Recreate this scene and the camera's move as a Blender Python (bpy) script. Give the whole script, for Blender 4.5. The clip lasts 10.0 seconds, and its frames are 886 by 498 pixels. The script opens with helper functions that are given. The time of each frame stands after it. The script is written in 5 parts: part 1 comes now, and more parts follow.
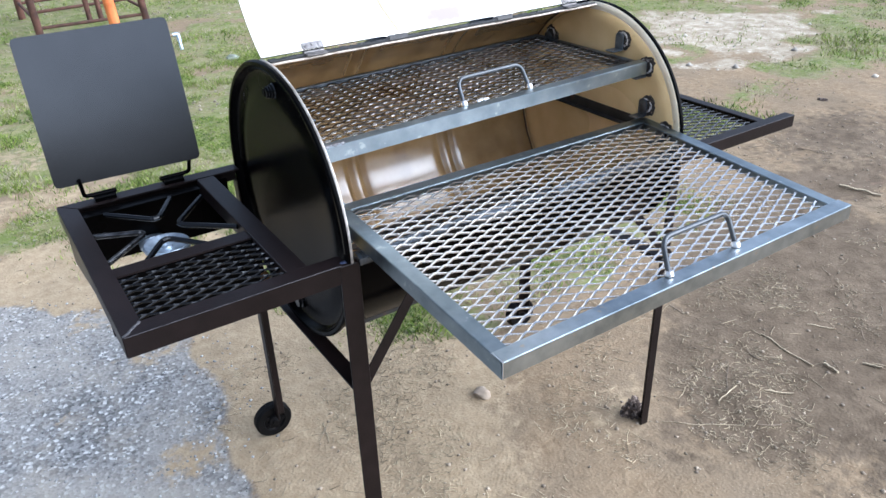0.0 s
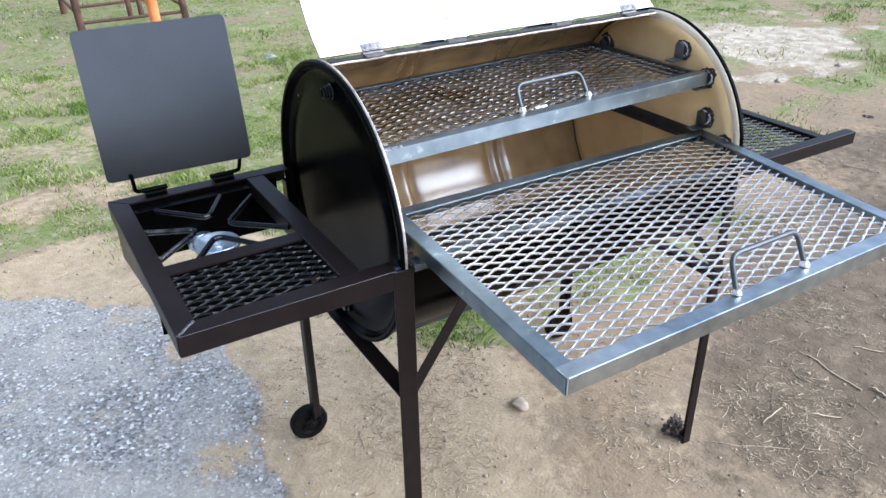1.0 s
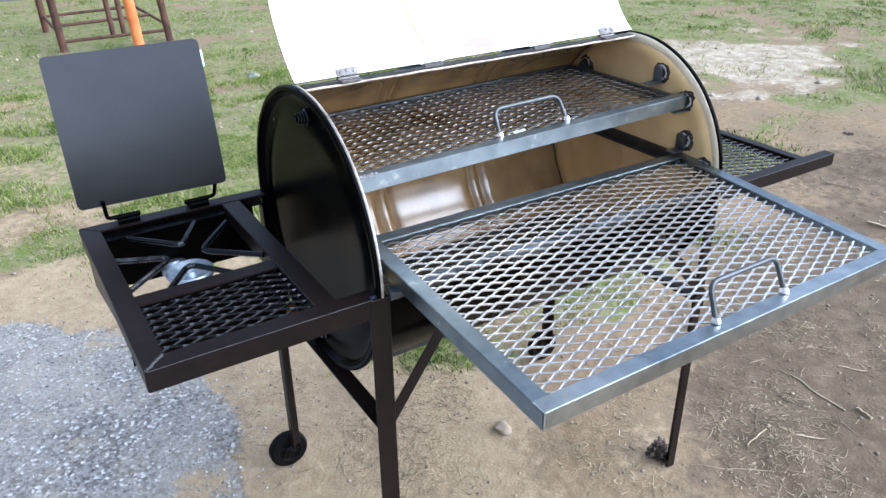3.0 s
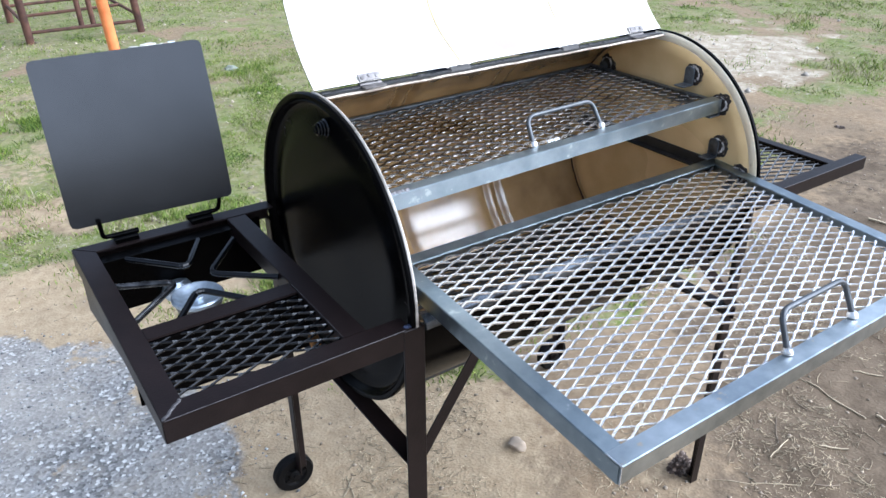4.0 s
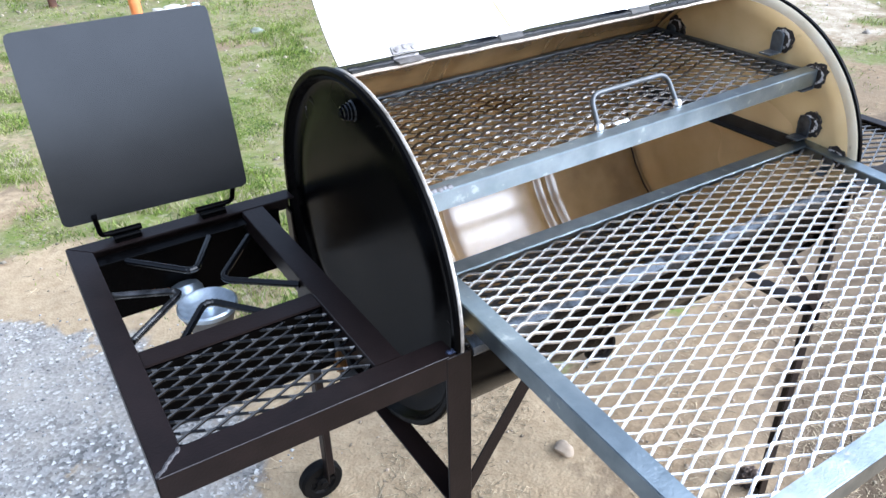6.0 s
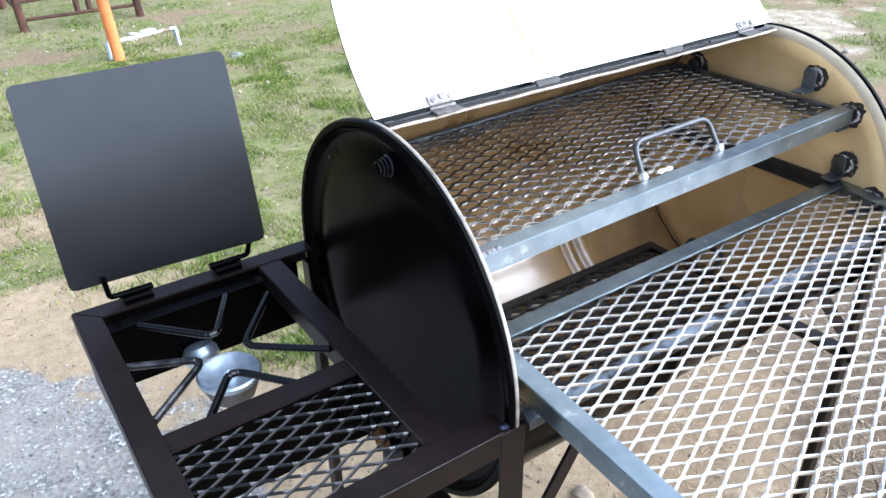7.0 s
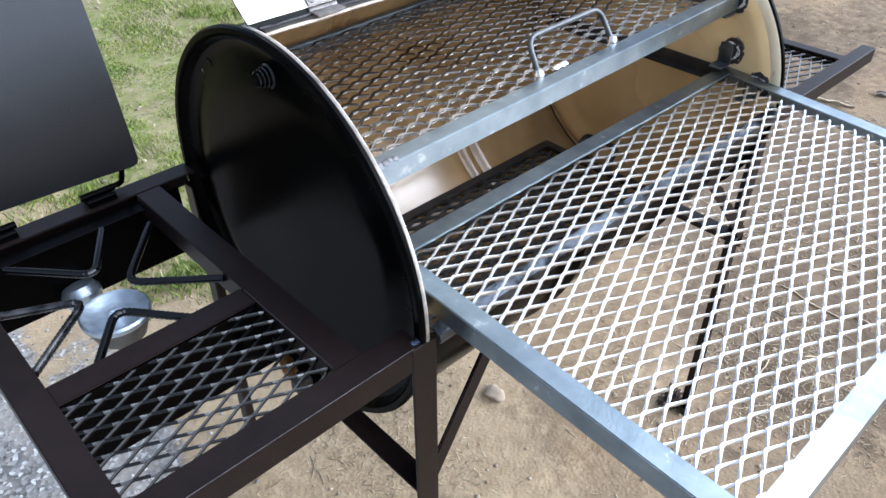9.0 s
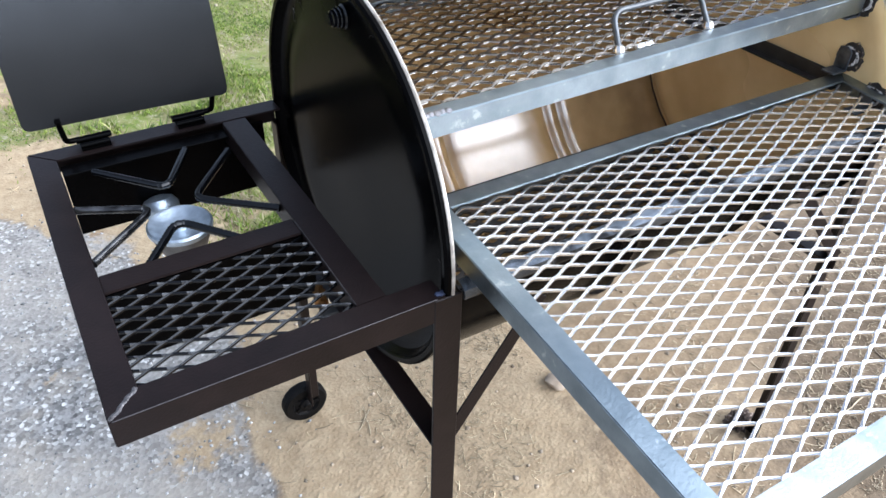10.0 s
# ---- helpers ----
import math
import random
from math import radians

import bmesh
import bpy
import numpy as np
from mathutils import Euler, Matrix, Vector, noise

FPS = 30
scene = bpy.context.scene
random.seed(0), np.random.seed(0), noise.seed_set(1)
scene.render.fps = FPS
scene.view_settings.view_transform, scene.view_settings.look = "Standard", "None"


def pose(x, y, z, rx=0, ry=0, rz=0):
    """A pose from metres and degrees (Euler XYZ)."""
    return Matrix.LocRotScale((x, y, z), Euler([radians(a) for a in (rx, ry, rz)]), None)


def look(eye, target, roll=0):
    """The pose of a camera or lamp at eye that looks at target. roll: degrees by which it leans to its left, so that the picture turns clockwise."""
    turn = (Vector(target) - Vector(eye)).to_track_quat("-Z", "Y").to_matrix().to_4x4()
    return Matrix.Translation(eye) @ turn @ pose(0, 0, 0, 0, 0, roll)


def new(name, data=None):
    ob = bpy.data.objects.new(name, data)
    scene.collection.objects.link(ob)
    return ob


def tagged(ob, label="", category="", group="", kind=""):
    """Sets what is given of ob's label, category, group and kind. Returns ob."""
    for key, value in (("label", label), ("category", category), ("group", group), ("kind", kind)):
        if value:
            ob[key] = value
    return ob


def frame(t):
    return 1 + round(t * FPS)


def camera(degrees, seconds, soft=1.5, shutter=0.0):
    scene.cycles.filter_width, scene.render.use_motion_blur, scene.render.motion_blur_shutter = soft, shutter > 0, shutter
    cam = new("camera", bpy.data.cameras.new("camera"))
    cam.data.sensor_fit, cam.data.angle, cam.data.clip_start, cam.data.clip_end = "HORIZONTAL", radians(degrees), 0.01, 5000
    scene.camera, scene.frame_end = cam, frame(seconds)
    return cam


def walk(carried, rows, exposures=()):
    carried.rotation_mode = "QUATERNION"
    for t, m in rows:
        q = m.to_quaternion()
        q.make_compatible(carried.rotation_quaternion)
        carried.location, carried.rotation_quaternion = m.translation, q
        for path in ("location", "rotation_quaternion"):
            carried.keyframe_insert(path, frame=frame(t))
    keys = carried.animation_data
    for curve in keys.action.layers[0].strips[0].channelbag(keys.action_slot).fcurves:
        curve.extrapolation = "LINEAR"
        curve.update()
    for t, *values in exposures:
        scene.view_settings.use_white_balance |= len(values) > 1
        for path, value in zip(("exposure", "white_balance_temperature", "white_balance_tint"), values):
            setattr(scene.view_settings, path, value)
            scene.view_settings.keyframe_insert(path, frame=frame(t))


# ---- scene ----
cam = camera(60.8, 10.0, soft=1.5)
PATH = [
    (0, (-0.498, -1.407, 1.589), (0.444, 0.068, 0.62), -2.0),
    (0.5, (-0.525, -1.397, 1.584), (0.334, 0.143, 0.64), -1.4),
    (1, (-0.535, -1.35, 1.581), (0.36, 0.161, 0.625), -0.9),
    (1.5, (-0.53, -1.309, 1.573), (0.381, 0.172, 0.585), -0.6),
    (2, (-0.512, -1.316, 1.59), (0.374, 0.199, 0.631), -1.6),
    (2.5, (-0.51, -1.346, 1.594), (0.372, 0.197, 0.677), -1.4),
    (2.7, (-0.503, -1.353, 1.59), (0.396, 0.179, 0.67), -1.2),
    (3.8, (-0.514, -1.197, 1.596), (0.482, 0.267, 0.666), 0.1),
    (4, (-0.527, -1.166, 1.589), (0.462, 0.291, 0.642), -0.2),
    (4.5, (-0.552, -1.119, 1.584), (0.483, 0.307, 0.637), 0.7),
    (5, (-0.553, -1.087, 1.571), (0.47, 0.315, 0.576), 1.4),
    (5.5, (-0.503, -1.022, 1.553), (0.428, 0.4, 0.498), -0.8),
    (6, (-0.43, -0.973, 1.549), (0.465, 0.486, 0.513), -1.4),
    (6.2, (-0.417, -0.953, 1.555), (0.426, 0.546, 0.534), -0.9),
    (7.3, (-0.483, -0.819, 1.571), (0.564, 0.555, 0.563), -1.7),
    (7.5, (-0.492, -0.815, 1.549), (0.606, 0.48, 0.493), -1.5),
    (8, (-0.484, -0.775, 1.544), (0.729, 0.372, 0.443), 0.6),
    (8.5, (-0.463, -0.784, 1.534), (0.83, 0.299, 0.46), 1.6),
    (9, (-0.435, -0.805, 1.55), (0.653, 0.36, 0.342), -0.4),
    (9.5, (-0.406, -0.852, 1.544), (0.501, 0.432, 0.307), -0.1),
    (10, (-0.37, -0.893, 1.518), (0.455, 0.452, 0.289), 1.5),
]
walk(cam, [(t, look(eye, target, roll)) for t, eye, target, roll in PATH], [(0.0, 1.0, 5330, 10), (1.0, 1.10, 5280, 10), (1.5, 1.13, 5280, 10), (2.0, 1.03, 5280, 10), (2.5, 1.03, 5280, 10), (4.5, 1.08, 5330, 10), (5.0, 1.17, 5330, 10), (6.0, 1.32, 5330, 10), (7.5, 1.28, 5340, 10), (8.0, 1.25, 5360, 10), (8.5, 1.14, 5430, 10), (9.0, 1.12, 5470, 10), (9.5, 1.22, 5570, 10), (10.0, 1.24, 5570, 10)])

# ---- world, sun, exposure ----
SUN_AZ, SUN_EL = 314.0, 37.0      # degrees; azimuth from +x towards +y: the light comes from the grill's front
world = bpy.data.worlds.new("sky")
scene.world = world
world.use_nodes = True
wn = world.node_tree.nodes
sky = wn.new("ShaderNodeTexSky")
sky.sky_type = "NISHITA"
sky.sun_disc = False
sky.sun_elevation = radians(SUN_EL)
sky.sun_rotation = radians(90 - SUN_AZ)
sky.dust_density = 4.0
sky.air_density = 1.0
veil = wn.new("ShaderNodeHueSaturation")      # thin high cloud takes some of the blue away
veil.inputs["Saturation"].default_value = 0.50
world.node_tree.links.new(sky.outputs[0], veil.inputs["Color"])
world.node_tree.links.new(veil.outputs[0], wn["Background"].inputs[0])
wn["Background"].inputs[1].default_value = 0.11
sun = new("sun", bpy.data.lights.new("sun", "SUN"))
sun.data.energy = 2.35
sun.data.angle = radians(104)
sun.data.color = (0.975, 0.985, 1.0)
sd = Vector((math.cos(radians(SUN_AZ)) * math.cos(radians(SUN_EL)), math.sin(radians(SUN_AZ)) * math.cos(radians(SUN_EL)), math.sin(radians(SUN_EL))))
sun.matrix_world = look(sd * 20, (0, 0, 0))



# ---- materials ----
def material(name, base, rough=0.5, metal=0.0, vary=0.15, scale=30.0, bump=0.0, bump_scale=200.0, second=None, spot=None, spot_scale=8.0, spot_size=0.62, spec=0.5, rough_vary=0.1, by_object=0.0, by_island=0.0):
    """Principled surface: base colour varied at two scales, optional patches of a second colour, fine relief."""
    m = bpy.data.materials.new(name)
    m.use_nodes = True
    nt = m.node_tree
    n, l = nt.nodes, nt.links
    b = n["Principled BSDF"]
    tc = n.new("ShaderNodeTexCoord")
    f = n.new("ShaderNodeTexNoise")
    f.inputs["Scale"].default_value = scale
    f.inputs["Detail"].default_value = 6
    l.new(tc.outputs["Object"], f.inputs["Vector"])
    ramp = n.new("ShaderNodeMix")
    ramp.data_type = "RGBA"
    dark = [c * (1 - vary) for c in base]
    light = [min(1, c * (1 + vary)) for c in (second or base)]
    ramp.inputs["A"].default_value = (*dark, 1)
    ramp.inputs["B"].default_value = (*light, 1)
    g = n.new("ShaderNodeTexNoise")
    g.inputs["Scale"].default_value = scale * 0.12
    g.inputs["Detail"].default_value = 3
    l.new(tc.outputs["Object"], g.inputs["Vector"])
    add = n.new("ShaderNodeMath")
    add.operation = "ADD"
    l.new(f.outputs["Fac"], add.inputs[0])
    l.new(g.outputs["Fac"], add.inputs[1])
    mr = n.new("ShaderNodeMapRange")
    mr.inputs["From Min"].default_value, mr.inputs["From Max"].default_value = 0.7, 1.3
    l.new(add.outputs[0], mr.inputs["Value"])
    l.new(mr.outputs[0], ramp.inputs["Factor"])
    out = ramp.outputs["Result"]
    if spot:
        s = n.new("ShaderNodeTexNoise")
        s.inputs["Scale"].default_value = spot_scale
        s.inputs["Detail"].default_value = 8
        l.new(tc.outputs["Object"], s.inputs["Vector"])
        sm = n.new("ShaderNodeMapRange")
        sm.inputs["From Min"].default_value, sm.inputs["From Max"].default_value = spot_size, spot_size + 0.08
        l.new(s.outputs["Fac"], sm.inputs["Value"])
        mx = n.new("ShaderNodeMix")
        mx.data_type = "RGBA"
        mx.inputs["B"].default_value = (*spot, 1)
        l.new(sm.outputs[0], mx.inputs["Factor"])
        l.new(out, mx.inputs["A"])
        out = mx.outputs["Result"]
    if by_object or by_island:
        hv = n.new("ShaderNodeHueSaturation")
        src = n.new("ShaderNodeObjectInfo").outputs["Random"] if by_object else n.new("ShaderNodeNewGeometry").outputs["Random Per Island"]
        vr = n.new("ShaderNodeMapRange")
        k = by_object or by_island
        vr.inputs["To Min"].default_value, vr.inputs["To Max"].default_value = 1 - k, 1 + k
        l.new(src, vr.inputs["Value"])
        l.new(vr.outputs[0], hv.inputs["Value"])
        l.new(out, hv.inputs["Color"])
        out = hv.outputs["Color"]
    l.new(out, b.inputs["Base Color"])
    rr = n.new("ShaderNodeMapRange")
    rr.inputs["To Min"].default_value, rr.inputs["To Max"].default_value = max(0.05, rough - rough_vary), min(1, rough + rough_vary)
    l.new(g.outputs["Fac"], rr.inputs["Value"])
    l.new(rr.outputs[0], b.inputs["Roughness"])
    b.inputs["Metallic"].default_value = metal
    b.inputs["Specular IOR Level"].default_value = spec
    if bump:
        h = n.new("ShaderNodeTexNoise")
        h.inputs["Scale"].default_value = bump_scale
        h.inputs["Detail"].default_value = 5
        l.new(tc.outputs["Object"], h.inputs["Vector"])
        bp = n.new("ShaderNodeBump")
        bp.inputs["Strength"].default_value = bump
        bp.inputs["Distance"].default_value = 0.002
        l.new(h.outputs["Fac"], bp.inputs["Height"])
        l.new(bp.outputs["Normal"], b.inputs["Normal"])
    return m


def stain(m, centre, size, colour, most):
    """A soft-edged stain of a colour round a place, laid over a material made above."""
    n, l = m.node_tree.nodes, m.node_tree.links
    b = n["Principled BSDF"]
    under = b.inputs["Base Color"].links[0].from_socket
    tc = n.new("ShaderNodeTexCoord")
    mp = n.new("ShaderNodeMapping")
    mp.vector_type = "TEXTURE"
    mp.inputs["Location"].default_value = centre
    mp.inputs["Scale"].default_value = size
    l.new(tc.outputs["Object"], mp.inputs["Vector"])
    ln = n.new("ShaderNodeVectorMath")
    ln.operation = "LENGTH"
    l.new(mp.outputs[0], ln.inputs[0])
    t = n.new("ShaderNodeTexNoise")
    t.inputs["Scale"].default_value, t.inputs["Detail"].default_value = 26, 5
    l.new(tc.outputs["Object"], t.inputs["Vector"])
    ad = n.new("ShaderNodeMath")
    ad.operation = "ADD"
    l.new(ln.outputs["Value"], ad.inputs[0])
    l.new(t.outputs["Fac"], ad.inputs[1])
    mr = n.new("ShaderNodeMapRange")
    mr.inputs["From Min"].default_value, mr.inputs["From Max"].default_value = 1.5, 0.8
    mr.inputs["To Min"].default_value, mr.inputs["To Max"].default_value = 0.0, most
    l.new(ad.outputs[0], mr.inputs["Value"])
    mx = n.new("ShaderNodeMix")
    mx.data_type = "RGBA"
    mx.inputs["B"].default_value = (*colour, 1)
    l.new(mr.outputs[0], mx.inputs["Factor"])
    l.new(under, mx.inputs["A"])
    l.new(mx.outputs["Result"], b.inputs["Base Color"])


BLACK = material("black_paint", (0.0013, 0.0012, 0.0013), 0.25, spec=0.036, vary=0.3, scale=25, bump=0.10, bump_scale=350, rough_vary=0.08)
FRAME = material("black_frame_paint", (0.0096, 0.0060, 0.0056), 0.38, spec=0.22, vary=0.35, scale=30, bump=0.18, bump_scale=300, rough_vary=0.10)
# Front bar of the cooking grate: glare put into a brighter steel, plus rust spots.
BAR_GLARE = material("glare_rusty_steel", (0.30, 0.35, 0.385), 0.32, metal=1.0, vary=0.18, scale=30, second=(0.44, 0.48, 0.50), spot=(0.55, 0.46, 0.34), spot_scale=46, spot_size=0.66, bump=0.15, bump_scale=260)
PLATE = material("griddle_black", (0.041, 0.042, 0.044), 0.24, metal=0.9, vary=0.08, scale=18, bump=0.05, bump_scale=500, rough_vary=0.05)
# Tan lining with the shade inside the drum put into its colour.
CREAM_SHADED = material("shaded_tan_lining", (0.305, 0.188, 0.079), 0.18, metal=0.0, spec=0.8, vary=0.2, scale=12, second=(0.370, 0.240, 0.106), spot=(0.15, 0.090, 0.045), spot_scale=9, spot_size=0.64, bump=0.05, bump_scale=90, rough_vary=0.06)
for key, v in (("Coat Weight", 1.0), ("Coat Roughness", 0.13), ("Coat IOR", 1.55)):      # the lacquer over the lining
    CREAM_SHADED.node_tree.nodes["Principled BSDF"].inputs[key].default_value = v
# The same lining on the ends, its colour raised for the light there.
CREAM_END_LIT = material("lit_end_lining", (0.84, 0.60, 0.285), 0.28, metal=0.06, vary=0.07, scale=12, second=(0.89, 0.68, 0.36), spot=(0.36, 0.215, 0.095), spot_scale=11, spot_size=0.70, bump=0.05, bump_scale=90, rough_vary=0.05)
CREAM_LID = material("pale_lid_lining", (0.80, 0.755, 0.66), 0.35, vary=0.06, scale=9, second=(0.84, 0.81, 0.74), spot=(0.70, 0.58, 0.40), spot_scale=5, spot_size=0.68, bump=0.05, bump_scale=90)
STEEL = material("mill_steel", (0.195, 0.236, 0.262), 0.34, metal=1.0, vary=0.12, scale=26, second=(0.285, 0.328, 0.352), spot=(0.46, 0.49, 0.50), spot_scale=52, spot_size=0.645, bump=0.16, bump_scale=260)
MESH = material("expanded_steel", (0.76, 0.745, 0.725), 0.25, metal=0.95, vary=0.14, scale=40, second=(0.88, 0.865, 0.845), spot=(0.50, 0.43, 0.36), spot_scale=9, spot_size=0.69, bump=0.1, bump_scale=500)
# Bright bonds of the warming grate: flecks of caught light painted as colour.
MESH_FLECKS = material("light_flecks_steel", (0.62, 0.60, 0.58), 0.28, metal=1.0, vary=0.2, scale=40, second=(0.80, 0.78, 0.76), bump=0.1, bump_scale=500)
# Paints the glints on the shelf mesh's bonds; also the rubbed rebar.
GLINT = material("glint_worn_steel", (0.045, 0.044, 0.046), 0.28, metal=0.9, vary=0.5, scale=50, second=(0.20, 0.195, 0.19), bump=0.1, bump_scale=400)
# Strands of the warming grate, darkened for the dim interior they mirror.
MESH_SHADED = material("shaded_expanded_steel", (0.215, 0.200, 0.185), 0.26, metal=1.0, vary=0.3, scale=40, second=(0.34, 0.322, 0.305), spot=(0.15, 0.105, 0.07), spot_scale=8, spot_size=0.64, bump=0.1, bump_scale=500)
DARK_STEEL = material("dark_steel", (0.05, 0.048, 0.046), 0.5, metal=0.5, vary=0.3, scale=40, spot=(0.12, 0.07, 0.04), spot_scale=20, bump=0.2, bump_scale=300)
ROD = material("rebar_steel", (0.095, 0.10, 0.105), 0.34, metal=0.85, vary=0.25, scale=60, bump=0.15, bump_scale=400)
BLACKROD = material("painted_rebar", (0.0022, 0.0024, 0.0030), 0.16, spec=0.42, vary=0.3, scale=60, bump=0.1, bump_scale=400)
GALV = material("galvanised_burner", (0.45, 0.53, 0.61), 0.36, metal=0.85, vary=0.2, scale=60, second=(0.62, 0.69, 0.76), bump=0.25, bump_scale=300)
WELD = material("weld_bead", (0.19, 0.185, 0.19), 0.4, metal=0.7, vary=0.4, scale=200, bump=0.5, bump_scale=900)
TAB = material("bracket_steel", (0.075, 0.086, 0.103), 0.36, metal=0.75, vary=0.3, scale=60, second=(0.15, 0.168, 0.185), bump=0.3, bump_scale=300)
HINGE = material("hinge_steel", (0.16, 0.15, 0.145), 0.5, metal=0.7, vary=0.35, scale=80, second=(0.26, 0.245, 0.235), bump=0.2, bump_scale=300)
BURNT = material("burnt_paint_ring", (0.022, 0.016, 0.012), 0.75, vary=0.4, scale=120, spot=(0.30, 0.22, 0.15), spot_scale=150, spot_size=0.60, bump=0.6, bump_scale=500)
RUBBER = material("black_rubber", (0.004, 0.0036, 0.0036), 0.6, spec=0.12, vary=0.3, scale=60, spot=(0.03, 0.025, 0.02), spot_scale=60, spot_size=0.68, bump=0.2, bump_scale=300)
RUST = material("rusty_pipe", (0.050, 0.024, 0.017), 0.85, vary=0.4, scale=14, second=(0.105, 0.048, 0.031), bump=0.4, bump_scale=120)
ORANGE = material("orange_paint", (0.75, 0.20, 0.05), 0.55, vary=0.15, scale=10, second=(0.85, 0.30, 0.10), spot=(0.30, 0.10, 0.04), spot_scale=12, spot_size=0.66, bump=0.1)
PVC = material("weathered_white_pipe", (0.62, 0.60, 0.53), 0.6, vary=0.2, scale=14, spot=(0.25, 0.18, 0.11), spot_scale=16, spot_size=0.55)
ROCK = material("pale_stone", (0.34, 0.265, 0.19), 0.9, vary=0.2, scale=25, second=(0.43, 0.345, 0.255), bump=0.5, bump_scale=80)
GREYWOOD = material("weathered_board", (0.115, 0.112, 0.112), 0.9, vary=0.3, scale=8, bump=0.4, bump_scale=60, by_object=0.15)


# ---- mesh helpers ----
def part(name, bm, mat, parent=None, label="", smooth=False):
    """Links a bmesh as one mesh object under a thing or a part; mat: one material or a list by face index."""
    me = bpy.data.meshes.new(name)
    bm.normal_update()
    bm.to_mesh(me)
    bm.free()
    for k in mat if isinstance(mat, (list, tuple)) else [mat]:
        me.materials.append(k)
    if smooth:
        for p in me.polygons:
            p.use_smooth = True
        me.set_sharp_from_angle(angle=radians(38))
    ob = new(name, me)
    if parent:
        ob.parent = parent
        ob.matrix_parent_inverse = parent.matrix_world.inverted()
    if label:
        tagged(ob, label)
    return ob


def thing(name, at, label, category, group="", kind=""):
    ob = new(name)
    ob.empty_display_size = 0.05
    ob.location = at
    bpy.context.view_layer.update()
    return tagged(ob, label, category, group, kind)


def prism(bm, p0, p1, shape, side, up, m0=0.0, m1=0.0, mat=0):
    """Extrudes a closed outline of (side, up) pairs from p0 to p1; m0 and m1 mitre the ends along the side."""
    p0, p1, side, up = Vector(p0), Vector(p1), Vector(side), Vector(up)
    d = (p1 - p0).normalized()
    a = [bm.verts.new(p0 + side * s + up * u + d * (m0 * s)) for s, u in shape]
    b = [bm.verts.new(p1 + side * s + up * u + d * (m1 * s)) for s, u in shape]
    fs = []
    for i in range(len(shape)):
        j = (i + 1) % len(shape)
        fs.append(bm.faces.new((a[i], a[j], b[j], b[i])))
    fs.append(bm.faces.new(a[::-1]))
    fs.append(bm.faces.new(b))
    for q in fs:
        q.material_index = mat
    bmesh.ops.recalc_face_normals(bm, faces=fs)
    return fs


def bevelled(bm, width=0.0012, seg=2):
    es = [e for e in bm.edges if len(e.link_faces) == 2 and e.calc_face_angle(0) > 0.6]
    bmesh.ops.bevel(bm, geom=es, offset=width, segments=seg, affect="EDGES", clamp_overlap=True)
    return bm


def angle_shape(w, h, t=0.004):
    """An L: flange w wide along the side, web h down."""
    return [(0, 0), (w, 0), (w, -t), (t, -t), (t, -h), (0, -h)]


def box(bm, lo, hi, mat=0):
    x0, y0, z0 = lo
    x1, y1, z1 = hi
    return prism(bm, (x0, y0, z0), (x1, y0, z0), [(0, 0), (y1 - y0, 0), (y1 - y0, z1 - z0), (0, z1 - z0)], (0, 1, 0), (0, 0, 1), mat=mat)


def fillet(points, r, n=5):
    """A polyline with its inner corners rounded."""
    out = [Vector(points[0])]
    for a, b, c in zip(points, points[1:], points[2:]):
        a, b, c = Vector(a), Vector(b), Vector(c)
        u, v = (a - b), (c - b)
        k = min(r, u.length * 0.45, v.length * 0.45)
        p, q = b + u.normalized() * k, b + v.normalized() * k
        for i in range(n + 1):
            s = i / n
            out.append((p * (1 - s) ** 2 + b * 2 * s * (1 - s) + q * s * s))
    out.append(Vector(points[-1]))
    return out


def tube(bm, points, r, seg=10, ribs=0.0, pitch=0.007, mat=0):
    """A round bar along a polyline; ribs: the height of a rebar's cross ribs."""
    pts = [Vector(p) for p in points]
    if ribs:
        fine = [pts[0]]
        for a, b in zip(pts, pts[1:]):
            k = max(1, round((b - a).length / (pitch / 2)))
            fine += [a.lerp(b, (i + 1) / k) for i in range(k)]
        pts = fine
    rings = []
    up = Vector((0, 0, 1))
    for i, p in enumerate(pts):
        d = (pts[min(i + 1, len(pts) - 1)] - pts[max(i - 1, 0)]).normalized()
        if abs(d.dot(up)) > 0.95:
            up = Vector((0, 1, 0)) if abs(d.y) < 0.9 else Vector((1, 0, 0))
        s = d.cross(up).normalized()
        u = s.cross(d).normalized()
        up = u
        rr = r + (ribs if ribs and i % 2 else 0)
        rings.append([bm.verts.new(p + (s * math.cos(2 * math.pi * k / seg) + u * math.sin(2 * math.pi * k / seg)) * rr) for k in range(seg)])
    fs = []
    for a, b in zip(rings, rings[1:]):
        for k in range(seg):
            fs.append(bm.faces.new((a[k], a[(k + 1) % seg], b[(k + 1) % seg], b[k])))
    fs.append(bm.faces.new(rings[0][::-1]))
    fs.append(bm.faces.new(rings[-1]))
    for q in fs:
        q.material_index = mat
    bmesh.ops.recalc_face_normals(bm, faces=fs)
    return bm


